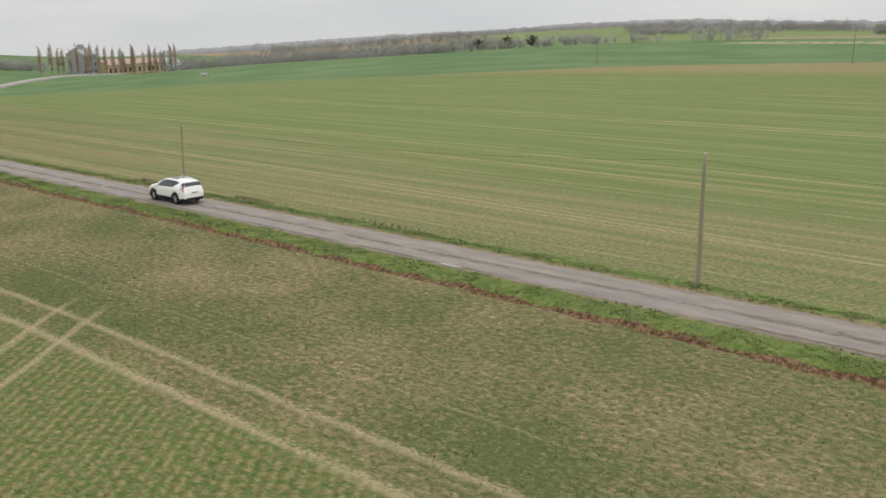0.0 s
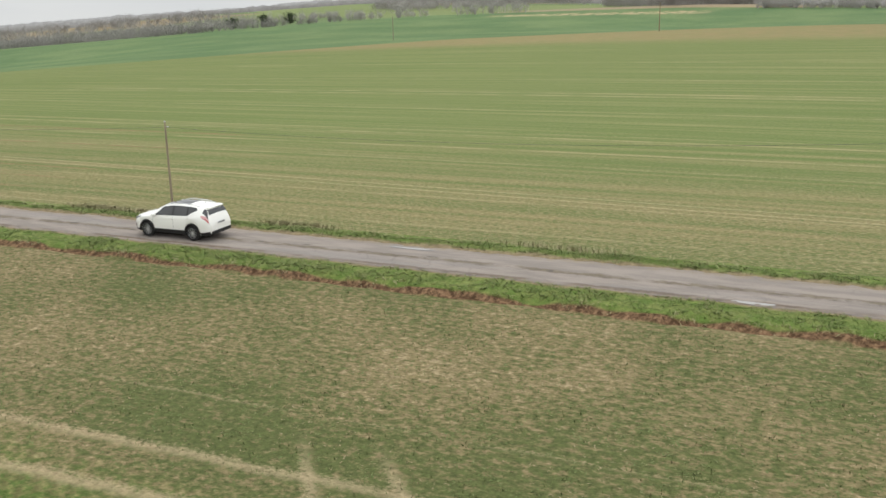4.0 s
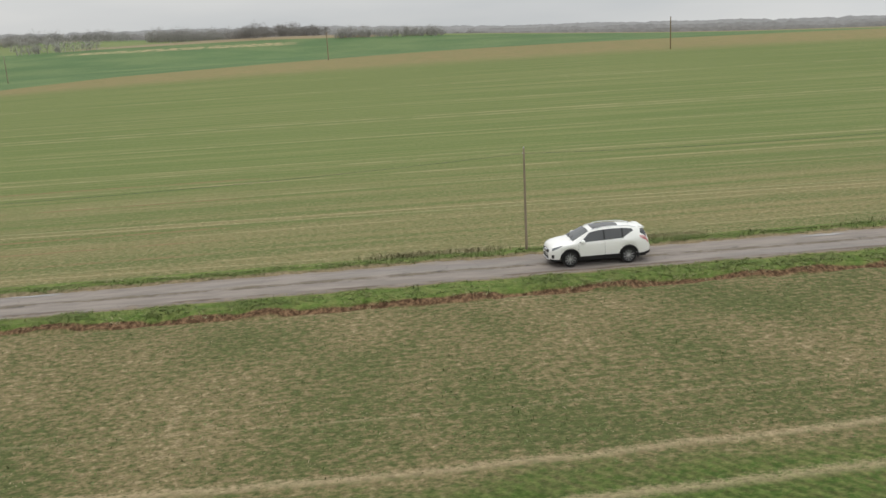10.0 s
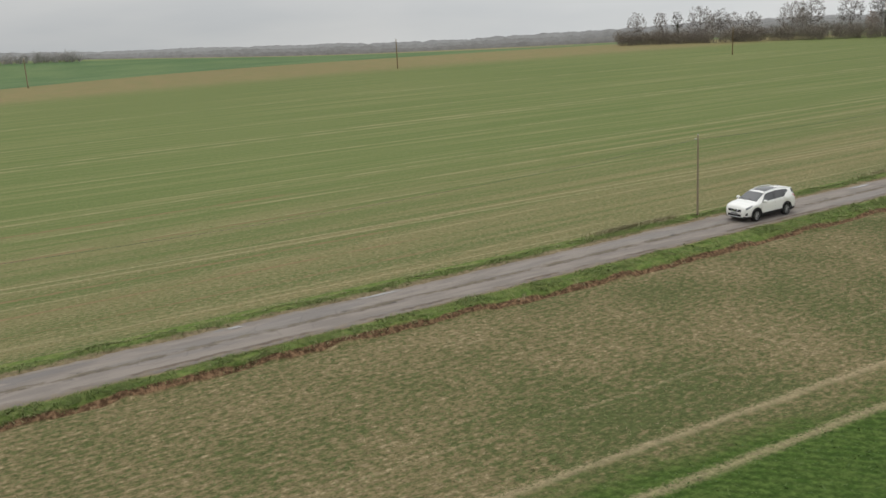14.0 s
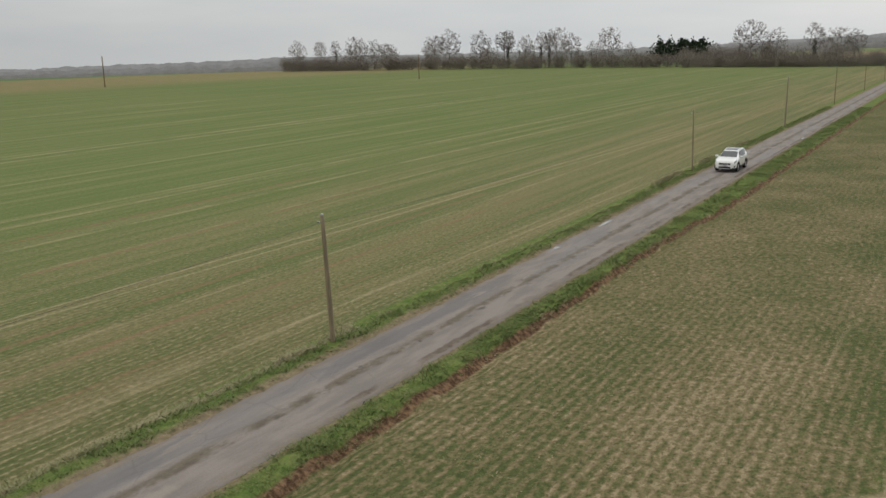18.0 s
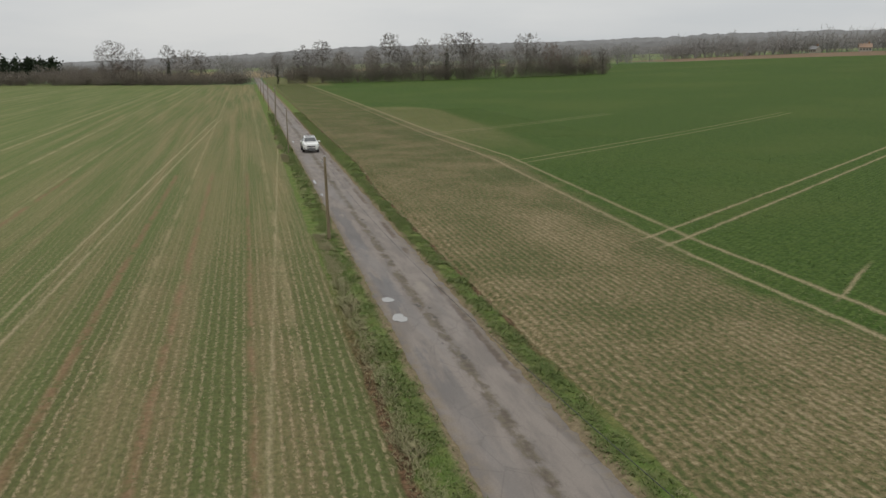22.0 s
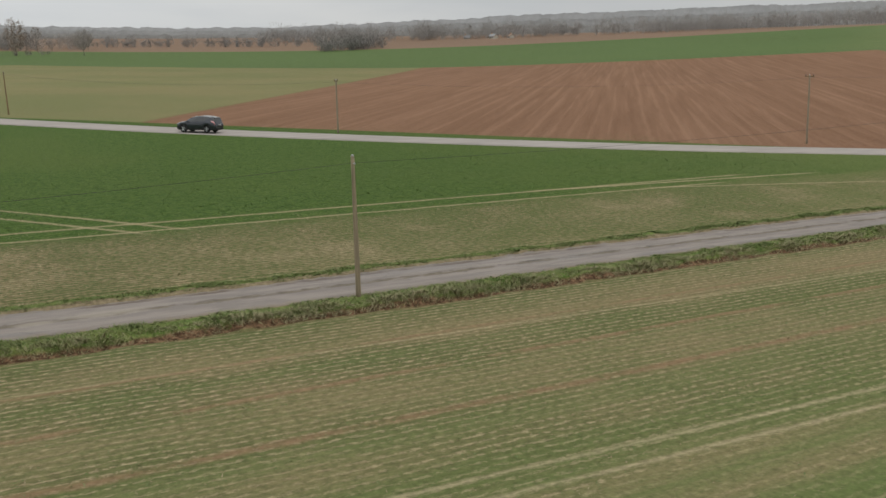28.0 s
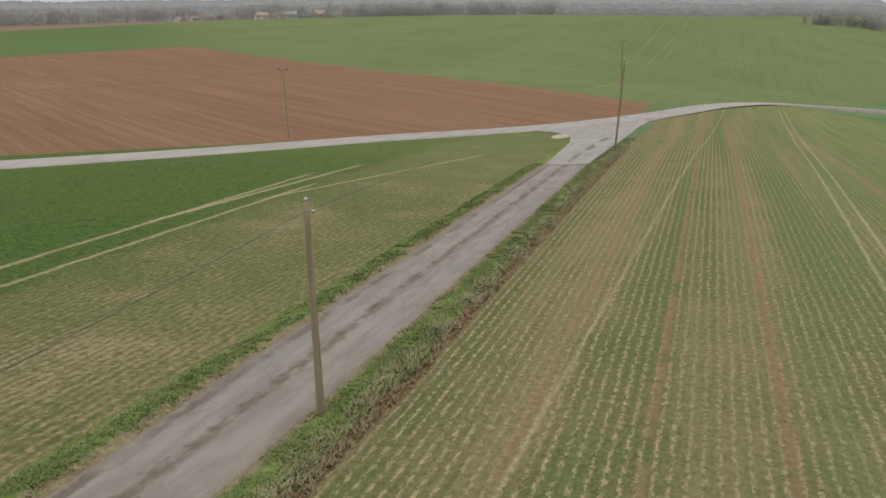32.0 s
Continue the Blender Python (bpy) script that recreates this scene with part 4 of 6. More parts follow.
def stand(kind, x, y, height, turn, wide=1.0):
    """A tree of the given kind and height on the land; the first of its kind is moved, not copied."""
    k = height / MODEL_HEIGHT
    m = pose(x, y, on_land(x, y) - 0.1, 0, 0, turn)
    ob = hedge_trees[kind] if kind not in stood else copy_thing(hedge_trees[kind], m)
    stood.add(kind)
    ob.matrix_basis = m
    ob.scale = (k * wide, k * wide, k)


def tree_row(a, b, trees, seed, wide=3.0):
    """Trees on the line from a to b: share of the way, height and kind."""
    r = random.Random(seed)
    a, b = Vector(a), Vector(b)
    for share, height, kind in trees:
        q = a.lerp(b, share)
        stand(kind, q.x + r.uniform(-wide, wide) * 0.3, q.y + r.uniform(-wide, wide) * 0.3, height, r.uniform(0, 360), r.uniform(0.9, 1.12))


tree_row((-298, -16), (-168, -178), [(1.003, 9.8, "m"), (0.968, 10.0, "s"), (0.94, 9.8, "i"), (0.907, 11.4, "b"), (0.881, 9.8, "m"), (0.859, 9.1, "b"), (0.779, 11.5, "b"), (0.757, 12.9, "m"),
                                     (0.71, 12.4, "m"), (0.671, 12.8, "s"), (0.657, 12.7, "i"), (0.628, 10.8, "m"), (0.608, 12.2, "i"), (0.589, 12.0, "i"), (0.574, 14.0, "b"), (0.555, 11.3, "m"),
                                     (0.49, 14.0, "b"), (0.242, 16.9, "b"), (0.194, 13.3, "m"), (0.124, 15.5, "i"), (0.082, 14.3, "b"), (0.044, 13.0, "m")], 5)
tree_row((-292, 12), (-245, 132), [(-0.045, 13.4, "i"), (0.046, 15.4, "m"), (0.105, 18.0, "s"), (0.18, 13.0, "b"), (0.276, 14.0, "m"), (0.329, 20.2, "s"), (0.367, 14.3, "m"), (0.444, 16.8, "m"), (0.512, 18.6, "i"),
                                   (0.563, 19.7, "s"), (0.596, 16.5, "b"), (0.672, 12.8, "m"), (0.768, 17.8, "b"), (0.841, 14.4, "r"), (0.896, 11.7, "m"), (0.948, 10.7, "r"), (0.992, 10.0, "i")], 6)
tree_row((-190, 430), (130, 480), [(0.118, 17.0, "i"), (0.304, 16.5, "i"), (0.445, 16.8, "i"), (0.475, 22.5, "s"), (0.493, 10.5, "i"), (0.541, 23.3, "i"), (0.569, 23.1, "m"), (0.59, 24.3, "i"), (0.619, 23.6, "m"),
                                   (0.668, 19.6, "m"), (0.684, 18.6, "r"), (0.716, 17.2, "m"), (0.752, 18.4, "s"), (0.785, 19.6, "m"), (0.775, 14.6, "r"), (0.846, 16.5, "m"), (0.881, 20.9, "s"), (0.913, 20.0, "r"), (1.015, 14.2, "b")], 8)
for x, y in line_spots((-345, 40), (-310, 130), 20, rng, 10):
    stand("mbs"[rng.randrange(3)], x, y, rng.uniform(11, 16), rng.uniform(0, 360))
for x, y in line_spots((-330, -40), (-215, -195), 16, rng, 9):
    stand("mbr"[rng.randrange(3)], x, y, rng.uniform(7.5, 9.5), rng.uniform(0, 360))
for x, y in line_spots((-200, 520), (140, 570), 15, rng, 14):
    stand("mbs"[rng.randrange(3)], x, y, rng.uniform(11, 15), rng.uniform(0, 360))


# ---- thickets and distant woods: joined, too many to count ----
def brush_mesh(name, a, b, ra, rb, mat):
    """Many thin three-sided sticks from a to b as one mesh."""
    d = b - a
    d /= np.linalg.norm(d, axis=1)[:, None]
    p = np.cross(d, np.where(np.abs(d[:, 2:]) < 0.9, (0.0, 0.0, 1.0), (1.0, 0.0, 0.0)))
    p /= np.linalg.norm(p, axis=1)[:, None]
    q = np.cross(d, p)
    ring = [p * math.cos(t) + q * math.sin(t) for t in (0.0, 2.0944, 4.1888)]
    v = np.stack([a + w * ra[:, None] for w in ring] + [b + w * rb[:, None] for w in ring], 1).reshape(-1, 3)
    f = (np.arange(len(a))[:, None, None] * 6 + np.array([[0, 1, 4, 3], [1, 2, 5, 4], [2, 0, 3, 5]])).reshape(-1, 4)
    me = bpy.data.meshes.new(name)
    me.vertices.add(len(v))
    me.vertices.foreach_set("co", v.ravel())
    me.loops.add(f.size)
    me.loops.foreach_set("vertex_index", f.ravel())
    me.polygons.add(len(f))
    me.polygons.foreach_set("loop_start", np.arange(0, f.size, 4))
    me.update()
    me.validate()
    me.materials.append(mat)
    return me


def thicket(name, spots, height, twig, mat, seed, per=60, label="", tall=0.0, width=1.0, low=0.05):
    """Rounded bare crowns of many short twigs over thin stems."""
    r = np.random.RandomState(seed)
    at = np.asarray(spots, float)
    m = len(at)
    h = height * r.uniform(0.55, 1.1, m) * np.where(r.rand(m) < 0.2, 1 + tall, 1.0)
    rad = h * r.uniform(0.36, 0.58, m) * width
    base = np.stack([at[:, 0], at[:, 1], land(at[:, 0], at[:, 1]) - 0.3], 1)
    k = np.repeat(np.arange(m), per)
    w = r.normal(size=(m * per, 3))
    w /= np.linalg.norm(w, axis=1)[:, None]
    w *= (r.rand(m * per) ** 0.45)[:, None]
    mid = h * (0.5 + 0.5 * low)
    c = base[k] + np.stack([w[:, 0] * rad[k], w[:, 1] * rad[k], mid[k] + w[:, 2] * h[k] * 0.5 * (1 - low)], 1)
    way = w * 0.9 + r.normal(0, 0.45, (m * per, 3)) + (0, 0, 0.55)
    way /= np.linalg.norm(way, axis=1)[:, None]
    length = h[k] * r.uniform(0.10, 0.24, m * per)
    a = c - way * (length * 0.6)[:, None]
    b = c + way * (length * 0.4)[:, None]
    stem_b = base + np.stack([r.normal(0, 0.3, m), r.normal(0, 0.3, m), h * 0.75], 1)
    a, b = np.concatenate([base, a]), np.concatenate([stem_b, b])
    ra = np.concatenate([np.full(m, twig * 2.2), np.full(m * per, twig)])
    rb = np.concatenate([np.full(m, twig), np.full(m * per, twig * 0.6)])
    ob = put(name, brush_mesh(name, a, b, ra, rb, mat), None)
    return tagged(ob, label, "woodland", kind="stuff")


def scatter(a, b, count, wide, rng):
    a, b = Vector(a), Vector(b)
    n = Vector((-(b - a).y, (b - a).x)).normalized()
    return [tuple(a.lerp(b, rng.random()) + n * rng.uniform(-wide, wide)) for _ in range(count)]


SCRUB = "dense leafless scrub along the end of the field"
thicket("hedgerow_scrub", scatter((-297, -4), (-160, -178), 560, 5, rng), 5.0, 0.04, TWIG_BROWN, 21, 120, SCRUB)
thicket("hedgerow_scrub", scatter((-304, -12), (-255, -75), 150, 9, rng), 7.0, 0.04, TWIG_BROWN, 22, 110, "tall brown leafless scrub beside the lane's end")
thicket("hedgerow_scrub", scatter((-292, 10), (-245, 133), 300, 5, rng), 8.5, 0.04, TWIG_BROWN, 23, 90, "leafless undergrowth between the trees")
thicket("hedgerow_scrub", scatter((-190, 436), (130, 486), 120, 5, rng), 4.5, 0.06, TWIG_PALE, 24, 60, "leafless bushes below the far trees")
# the haze of this rear wood is only its pale twig colour
thicket("hedgerow_scrub", scatter((-230, 540), (150, 600), 300, 16, rng), 11, 0.09, TWIG_PALE, 26, 70, "hazy leafless wood behind the far trees")


def wood(name, a, b, count, wide, height, seed, mat=None, label="distant leafless woodland", twig=0.12, per=52):
    r = random.Random(seed)
    return thicket(name, scatter(a, b, count, wide, r), height, twig, mat or TWIG, seed, per, label, 0.3, width=1.1)


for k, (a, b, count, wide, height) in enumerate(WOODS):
    wood("distant_woodland", a, b, int(count * 1.5), wide, height, 40 + k, TWIG_HAZED, twig=0.13)
# wooded ridges along the skyline: height of their tops by bearing, at 1400 m
RIDGE = ((-180, -170, -158, -140, -133, -128, -121, -114, -108, -102, -97, -92, -86, -80, -74, -67, -60, -55, -48, -40, -34, -29, -24, -20, -16, -9, 12, 18, 29, 41, 54, 70, 78, 98, 110, 124, 138, 149, 159, 166, 174, 180),
         (21, 8, -2, -4, -9, -11, -13, -9, -5, -3, 2, 8, 13, 17, 18, 24, 20, 12, 5, -6, -15, -26, -30, -22, 0, 82, 103, 107, 106, 102, 92, 70, 66, 64, 59, 66, 57, 52, 41, 37, 31, 21))


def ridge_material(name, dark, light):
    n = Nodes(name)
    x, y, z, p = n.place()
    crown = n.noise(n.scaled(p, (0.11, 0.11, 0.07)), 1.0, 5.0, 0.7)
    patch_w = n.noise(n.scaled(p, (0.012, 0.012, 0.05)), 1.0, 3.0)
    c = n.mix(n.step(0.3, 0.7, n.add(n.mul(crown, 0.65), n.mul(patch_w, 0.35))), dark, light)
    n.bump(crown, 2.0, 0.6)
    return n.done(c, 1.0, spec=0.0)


def ridge(radius, share, rough, mat, seed):
    """A long wooded slope round the horizon, its top broken by treetops."""
    count = 5200
    ang = np.linspace(-math.pi, math.pi, count, endpoint=False)
    deg = np.degrees(ang)
    x, y = 40 + radius * np.cos(ang), radius * np.sin(ang)
    foot = land(x, y) - 4.0
    lump = np.array([noise.noise((deg_i * 0.35, seed, 0)) * 3.0 + noise.noise((deg_i * 1.7, seed, 3)) * 3.0 + noise.noise((deg_i * 6.0, seed, 7)) * 1.3 for deg_i in deg])
    top = (np.interp(deg, *RIDGE) - 10) * radius / 1400 + 10
    top = foot + 4 + np.maximum((top - foot - 4) * share, 5.0) + lump * rough
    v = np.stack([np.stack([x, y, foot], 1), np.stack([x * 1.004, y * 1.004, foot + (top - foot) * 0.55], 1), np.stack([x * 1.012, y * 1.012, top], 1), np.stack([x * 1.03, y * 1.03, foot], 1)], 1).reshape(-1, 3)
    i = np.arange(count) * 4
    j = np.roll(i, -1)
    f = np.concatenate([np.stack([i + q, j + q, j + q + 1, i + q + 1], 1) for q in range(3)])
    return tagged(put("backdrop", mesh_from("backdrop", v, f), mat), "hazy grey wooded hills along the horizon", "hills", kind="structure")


# haze is painted into the wood colour: paler and greyer with each ring
ridge(1330, 0.45, 1.0, ridge_material("near_ridge_hazed", (0.155, 0.15, 0.142), (0.22, 0.213, 0.202)), 3)
ridge(1410, 0.75, 0.9, ridge_material("mid_ridge_hazed", (0.195, 0.192, 0.187), (0.262, 0.259, 0.253)), 5)
ridge(1500, 1.0, 0.8, ridge_material("far_ridge_hazed", (0.25, 0.25, 0.247), (0.31, 0.31, 0.307)), 8)


def evergreen(name, x, y, height, wide, seed, label):
    rng = random.Random(seed)
    z = on_land(x, y)
    thing = empty(name, x, y, z - 0.1)
    t, l = Twigs(), Twigs()
    t.stick(Vector((0, 0, -0.3)), Vector((0, 0, height * 0.7)), height * 0.02, height * 0.008, 7)
    put("trunk", t.mesh("trunk", BARK), None, thing)
    for _ in range(620):
        v = Vector((rng.gauss(0, 0.42), rng.gauss(0, 0.42), rng.uniform(-1, 1)))
        k = math.sqrt(max(0.05, 1 - v.z * v.z)) * (1 + 0.9 * noise.noise((v.x * 1.5 + seed, v.y * 1.5, v.z * 2.5)))
        l.leaf(Vector((v.x * wide * k, v.y * wide * k, height * (0.5 + 0.36 * v.z) * (1 + 0.35 * noise.noise((v.x * 3 + seed * 7, v.y * 3, 1))))), height * 0.045, rng)
    put("crown", l.mesh("crown", EVERGREEN), None, thing)
    return tagged(thing, label, "tree")


DARK_TREE = "dark rounded evergreen tree in the valley"
for k, (x, y) in enumerate(((334, -452), (317, -461), (300, -467))):
    evergreen("evergreen_tree", x, y, 8.5, 5.5, k, DARK_TREE)
for k, (x, y) in enumerate(((-330, -92), (-336, -98), (-322, -86), (-334, -108), (-328, -102), (-330, -97))):
    evergreen("evergreen_tree", x, y, 11.5, 4.6, 10 + k, "dark conifer behind the bare hedge trees")

# ---- poplars and the mill beyond the valley ----
poplar = tree_thing("poplar_tree", tree_meshes(31, 19, 0.075, 0.14, 220, 0.075, TWIG_POPLAR), "slender upright leafless poplar in a row", "tree", "row of poplars")
pr = random.Random(12)
row = []
for k in range(22):
    t = k / 21
    row.append((514 + 57 * t + pr.uniform(-1, 1), -232 - 133 * t + pr.uniform(-2, 2)))
copies([poplar], row, 13, 0.8, 1.08)


def wall_material(name, a, b):
    n = Nodes(name)
    v = n.local()
    g = n.noise(v, 0.7, 4.0)
    return n.done(n.mix(g, a, b), 0.85)


OCHRE = wall_material("ochre_render", (0.52, 0.37, 0.22), (0.66, 0.51, 0.33))
BRICK = wall_material("orange_brick_wall", (0.36, 0.19, 0.10), (0.46, 0.27, 0.15))
CREAM = wall_material("cream_render", (0.46, 0.43, 0.37), (0.58, 0.54, 0.47))
SLATE = wall_material("grey_slate", (0.26, 0.26, 0.265), (0.36, 0.36, 0.36))
CLAY = wall_material("clay_tile_roof", (0.36, 0.25, 0.18), (0.46, 0.33, 0.25))
PALE_STONE = wall_material("white_gable", (0.66, 0.65, 0.62), (0.8, 0.79, 0.76))
DARK_PANE = Nodes("dark_pane").done((0.04, 0.045, 0.05), 0.1, 0.0, 0.6)


def house(name, x, y, turn, size, roof_h, wall, roof_mat, label, windows=4, chimney=True, storeys=1):
    w, d, h = size
    thing = empty(name, x, y, on_land(x, y) - 0.3, turn)
    bm = bmesh.new()
    box(bm, (w, d, h), (0, 0, h / 2))
    v = [bm.verts.new(q) for q in ((-w / 2, -d / 2, h), (-w / 2, d / 2, h), (-w / 2, 0, h + roof_h), (w / 2, -d / 2, h), (w / 2, d / 2, h), (w / 2, 0, h + roof_h))]
    bm.faces.new((v[0], v[2], v[1]))
    bm.faces.new((v[3], v[4], v[5]))
    part("wall", bm, wall, thing)
    bm = bmesh.new()
    o, th = 0.4, 0.2
    for s in (1, -1):
        a = [(-w / 2 - o, s * (d / 2 + o), h - o * roof_h / (d / 2)), (w / 2 + o, s * (d / 2 + o), h - o * roof_h / (d / 2)), (w / 2 + o, 0, h + roof_h), (-w / 2 - o, 0, h + roof_h)]
        low = [bm.verts.new(q) for q in a]
        top = [bm.verts.new((q[0], q[1], q[2] + th)) for q in a]
        bm.faces.new(low)
        bm.faces.new(top[::-1])
        for k in range(4):
            bm.faces.new((low[k], low[(k + 1) % 4], top[(k + 1) % 4], top[k]))
    bmesh.ops.recalc_face_normals(bm, faces=bm.faces[:])
    roof = part("roof", bm, roof_mat, thing)
    if chimney:
        bm = bmesh.new()
        box(bm, (0.7, 0.7, 1.6), (w * 0.3, 0, h + roof_h + 0.4), 0.03)
        part("chimney", bm, BRICK, roof)
    for s in (1, -1):
        for st in range(storeys):
            for k in range(windows):
                bm = bmesh.new()
                box(bm, (w / windows * 0.38, 0.12, h / storeys * 0.42), (-w / 2 + w * (k + 0.5) / windows, s * (d / 2 + 0.03), h * (st + 0.52) / storeys), 0.02)
                part("window", bm, DARK_PANE, thing)
    return tagged(thing, label, "house")


house("mill_building", 567, -322, -67, (66, 16, 8), 3.5, OCHRE, CLAY, "long ochre farm building behind the poplars", 12, False)
house("mill_building", 587, -367, -67, (22, 14, 7), 4, PALE_STONE, SLATE, "white gabled barn at the end of the poplar row", 5, False)
tower = house("mill_tower", 555, -280, -67, (14, 14, 14), 4, SLATE, SLATE, "tall grey mill tower with a small roof turret", 4, False, 3)
bm = bmesh.new()
box(bm, (3.2, 3.2, 3.5), (0, 0, 19), 0.1)
part("turret", bm, SLATE, tower)
hr = random.Random(4)
for x, y, s in VILLAGE:
    k = hr.random()
    house("village_house", x, y, hr.uniform(0, 180), (hr.uniform(9, 14) * s, 8 * s, hr.uniform(3, 5) * s), 3 * s, CREAM if k < 0.5 else PALE_STONE, CLAY if hr.random() < 0.4 else SLATE,
          "small village house among bare trees" , 4)
for x, y in ((301, -209),):
    house("white_shed", x, y, 40, (2.4, 1.8, 1.3), 0.4, PALE_STONE, SLATE, "small white shed in the far meadow", 2, False)


# ---- the white car ----
def paint(name, colour, flake=0.0):
    n = Nodes(name)
    v = n.local()
    dirt = n.noise(v, 3.0, 5.0, 0.6)
    c = n.mix(n.mul(n.step(0.55, 0.85, dirt), 0.10), colour, (0.35, 0.31, 0.25))
    return n.done(c, 0.22, flake, 0.5, **{"Coat Weight": 0.6, "Coat Roughness": 0.06})


WHITE_PAINT = paint("pearl_white_paint", (0.87, 0.865, 0.835))
DARK_PAINT = paint("dark_blue_grey_paint", (0.03, 0.035, 0.045), 0.3)
VAN_PAINT = paint("white_van_paint", (0.75, 0.76, 0.77))
BLACK_TRIM = Nodes("black_plastic_trim").done((0.018, 0.018, 0.019), 0.55)
TYRE = Nodes("tyre_rubber").done((0.02, 0.02, 0.02), 0.85)
ALLOY = Nodes("machined_alloy").done((0.66, 0.67, 0.68), 0.35, 0.6)
ALLOY_DARK = Nodes("dark_alloy").done((0.03, 0.03, 0.032), 0.4, 0.5)
CHROME = Nodes("chrome").done((0.75, 0.76, 0.78), 0.12, 1.0)
CAR_GLASS = Nodes("tinted_car_glass").done((0.035, 0.037, 0.04), 0.05, 0.0, 0.8)
SCREEN_GLASS = Nodes("windscreen_glass").done((0.075, 0.08, 0.083), 0.05, 0.0, 0.8)
LAMP_GLASS = Nodes("clear_lamp_glass").done((0.26, 0.27, 0.28), 0.08, 0.3, 0.7)
RED_LAMP = Nodes("red_lamp_glass").done((0.42, 0.05, 0.05), 0.12, 0.0, 0.6)
PINK_LAMP = Nodes("pale_lamp_glass").done((0.62, 0.33, 0.33), 0.12, 0.0, 0.6)
PLATE = Nodes("plate_white").done((0.6, 0.6, 0.6), 0.4)
PLATE_BAR = Nodes("plate_dark_bars").done((0.08, 0.08, 0.09), 0.5)

TOP = ((-2.33, -2.30, -2.22, -2.08, -2.0, -1.78, -1.2, -0.5, 0.05, 0.45, 1.28, 1.36, 1.7, 2.02, 2.18, 2.27, 2.33),
       (0.74, 0.95, 1.14, 1.48, 1.565, 1.605, 1.66, 1.68, 1.65, 1.585, 1.15, 1.13, 1.095, 1.025, 0.955, 0.855, 0.63))
ROOF_W = ((-2.33, -2.22, -2.0, -1.78, -0.5, 0.45, 0.9, 1.28, 1.65, 2.1, 2.33), (0.68, 0.66, 0.56, 0.57, 0.61, 0.585, 0.64, 0.71, 0.69, 0.62, 0.5))
BELT_Z = ((-2.33, -2.25, -2.1, -1.78, -1.0, 0.0, 1.28, 1.65, 2.0, 2.18, 2.27, 2.33), (0.72, 0.9, 1.08, 1.17, 1.12, 1.085, 1.05, 1.015, 0.935, 0.875, 0.78, 0.61))
BELT_W = ((-2.33, -2.22, -2.0, -1.5, 1.1, 1.6, 2.0, 2.2, 2.33), (0.70, 0.76, 0.82, 0.865, 0.875, 0.855, 0.79, 0.70, 0.52))
SIDE_W = ((-2.33, -2.22, -2.05, -1.7, 1.6, 2.0, 2.2, 2.33), (0.70, 0.79, 0.86, 0.91, 0.905, 0.86, 0.76, 0.56))
LOW_Z = ((-2.33, -2.25, -2.0, 2.0, 2.2, 2.33), (0.46, 0.36, 0.28, 0.27, 0.27, 0.34))
AXLES, ARCH_R, WHEEL_R = (1.40, -1.305), 0.415, 0.36


def car_ring(x):
    """Half section of the body at x, from the sill (0) to the middle of the roof (9)."""
    at = lambda t: float(np.interp(x, *t))
    top, rw, bz, bw, sw, lo = at(TOP), at(ROOF_W), at(BELT_Z), at(BELT_W), at(SIDE_W), at(LOW_Z)
    for ax in AXLES:
        d = ARCH_R ** 2 - (x - ax) ** 2
        if d > 0:
            lo = max(lo, WHEEL_R + 0.02 + math.sqrt(d))
    lo = min(lo, bz - 0.08)
    edge = top - (0.055 if -2.1 < x < 0.5 else 0.035)
    m = lo + (bz - lo) * 0.22
    k = lo + (bz - lo) * 0.55
    j = lo + (bz - lo) * 0.82
    return [(sw - 0.06, lo), (sw - 0.015, m), (sw, k), (sw - 0.012, j), (bw, bz),
            (bw + (rw - bw) * 0.36, bz + (edge - bz) * 0.40), (bw + (rw - bw) * 0.72, bz + (edge - bz) * 0.76), (rw, edge),
            (rw * 0.62, edge + (top - edge) * 0.75), (0.0, top)]


def car_point(x, v, sgn):
    r = car_ring(x)
    i = min(int(v), 8)
    t = v - i
    y = r[i][0] + (r[i + 1][0] - r[i][0]) * t
    z = r[i][1] + (r[i + 1][1] - r[i][1]) * t
    return Vector((x, y * sgn, z))


def car_patch(corners, sgn, lift=0.006, n=8, m=5):
    """A panel laid on the body: corners as (x, v), anticlockwise from the lower rear, lifted a little."""
    bm = bmesh.new()
    a, b, c, d = [Vector(q) for q in corners]
    rows = []
    for i in range(n + 1):
        s = i / n
        row = []
        for k in range(m + 1):
            t = k / m
            q = (a.lerp(b, s)).lerp(d.lerp(c, s), t)
            p = car_point(q.x, q.y, sgn)
            du = car_point(q.x + 0.02, q.y, sgn) - car_point(q.x - 0.02, q.y, sgn)
            dv = car_point(q.x, min(q.y + 0.1, 9), sgn) - car_point(q.x, max(q.y - 0.1, 0), sgn)
            nn = du.cross(dv) * sgn
            nn = nn.normalized() if nn.length > 1e-9 else Vector((0, sgn, 0))
            if nn.dot(Vector((0, sgn, 0.35))) < 0:
                nn = -nn
            row.append(bm.verts.new(p + nn * lift))
        rows.append(row)
    for i in range(n):
        for k in range(m):
            q = (rows[i][k], rows[i + 1][k], rows[i + 1][k + 1], rows[i][k + 1])
            f = bm.faces.new(q if sgn < 0 else q[::-1])
            f.smooth = True
    bmesh.ops.recalc_face_normals(bm, faces=bm.faces[:])
    return bm


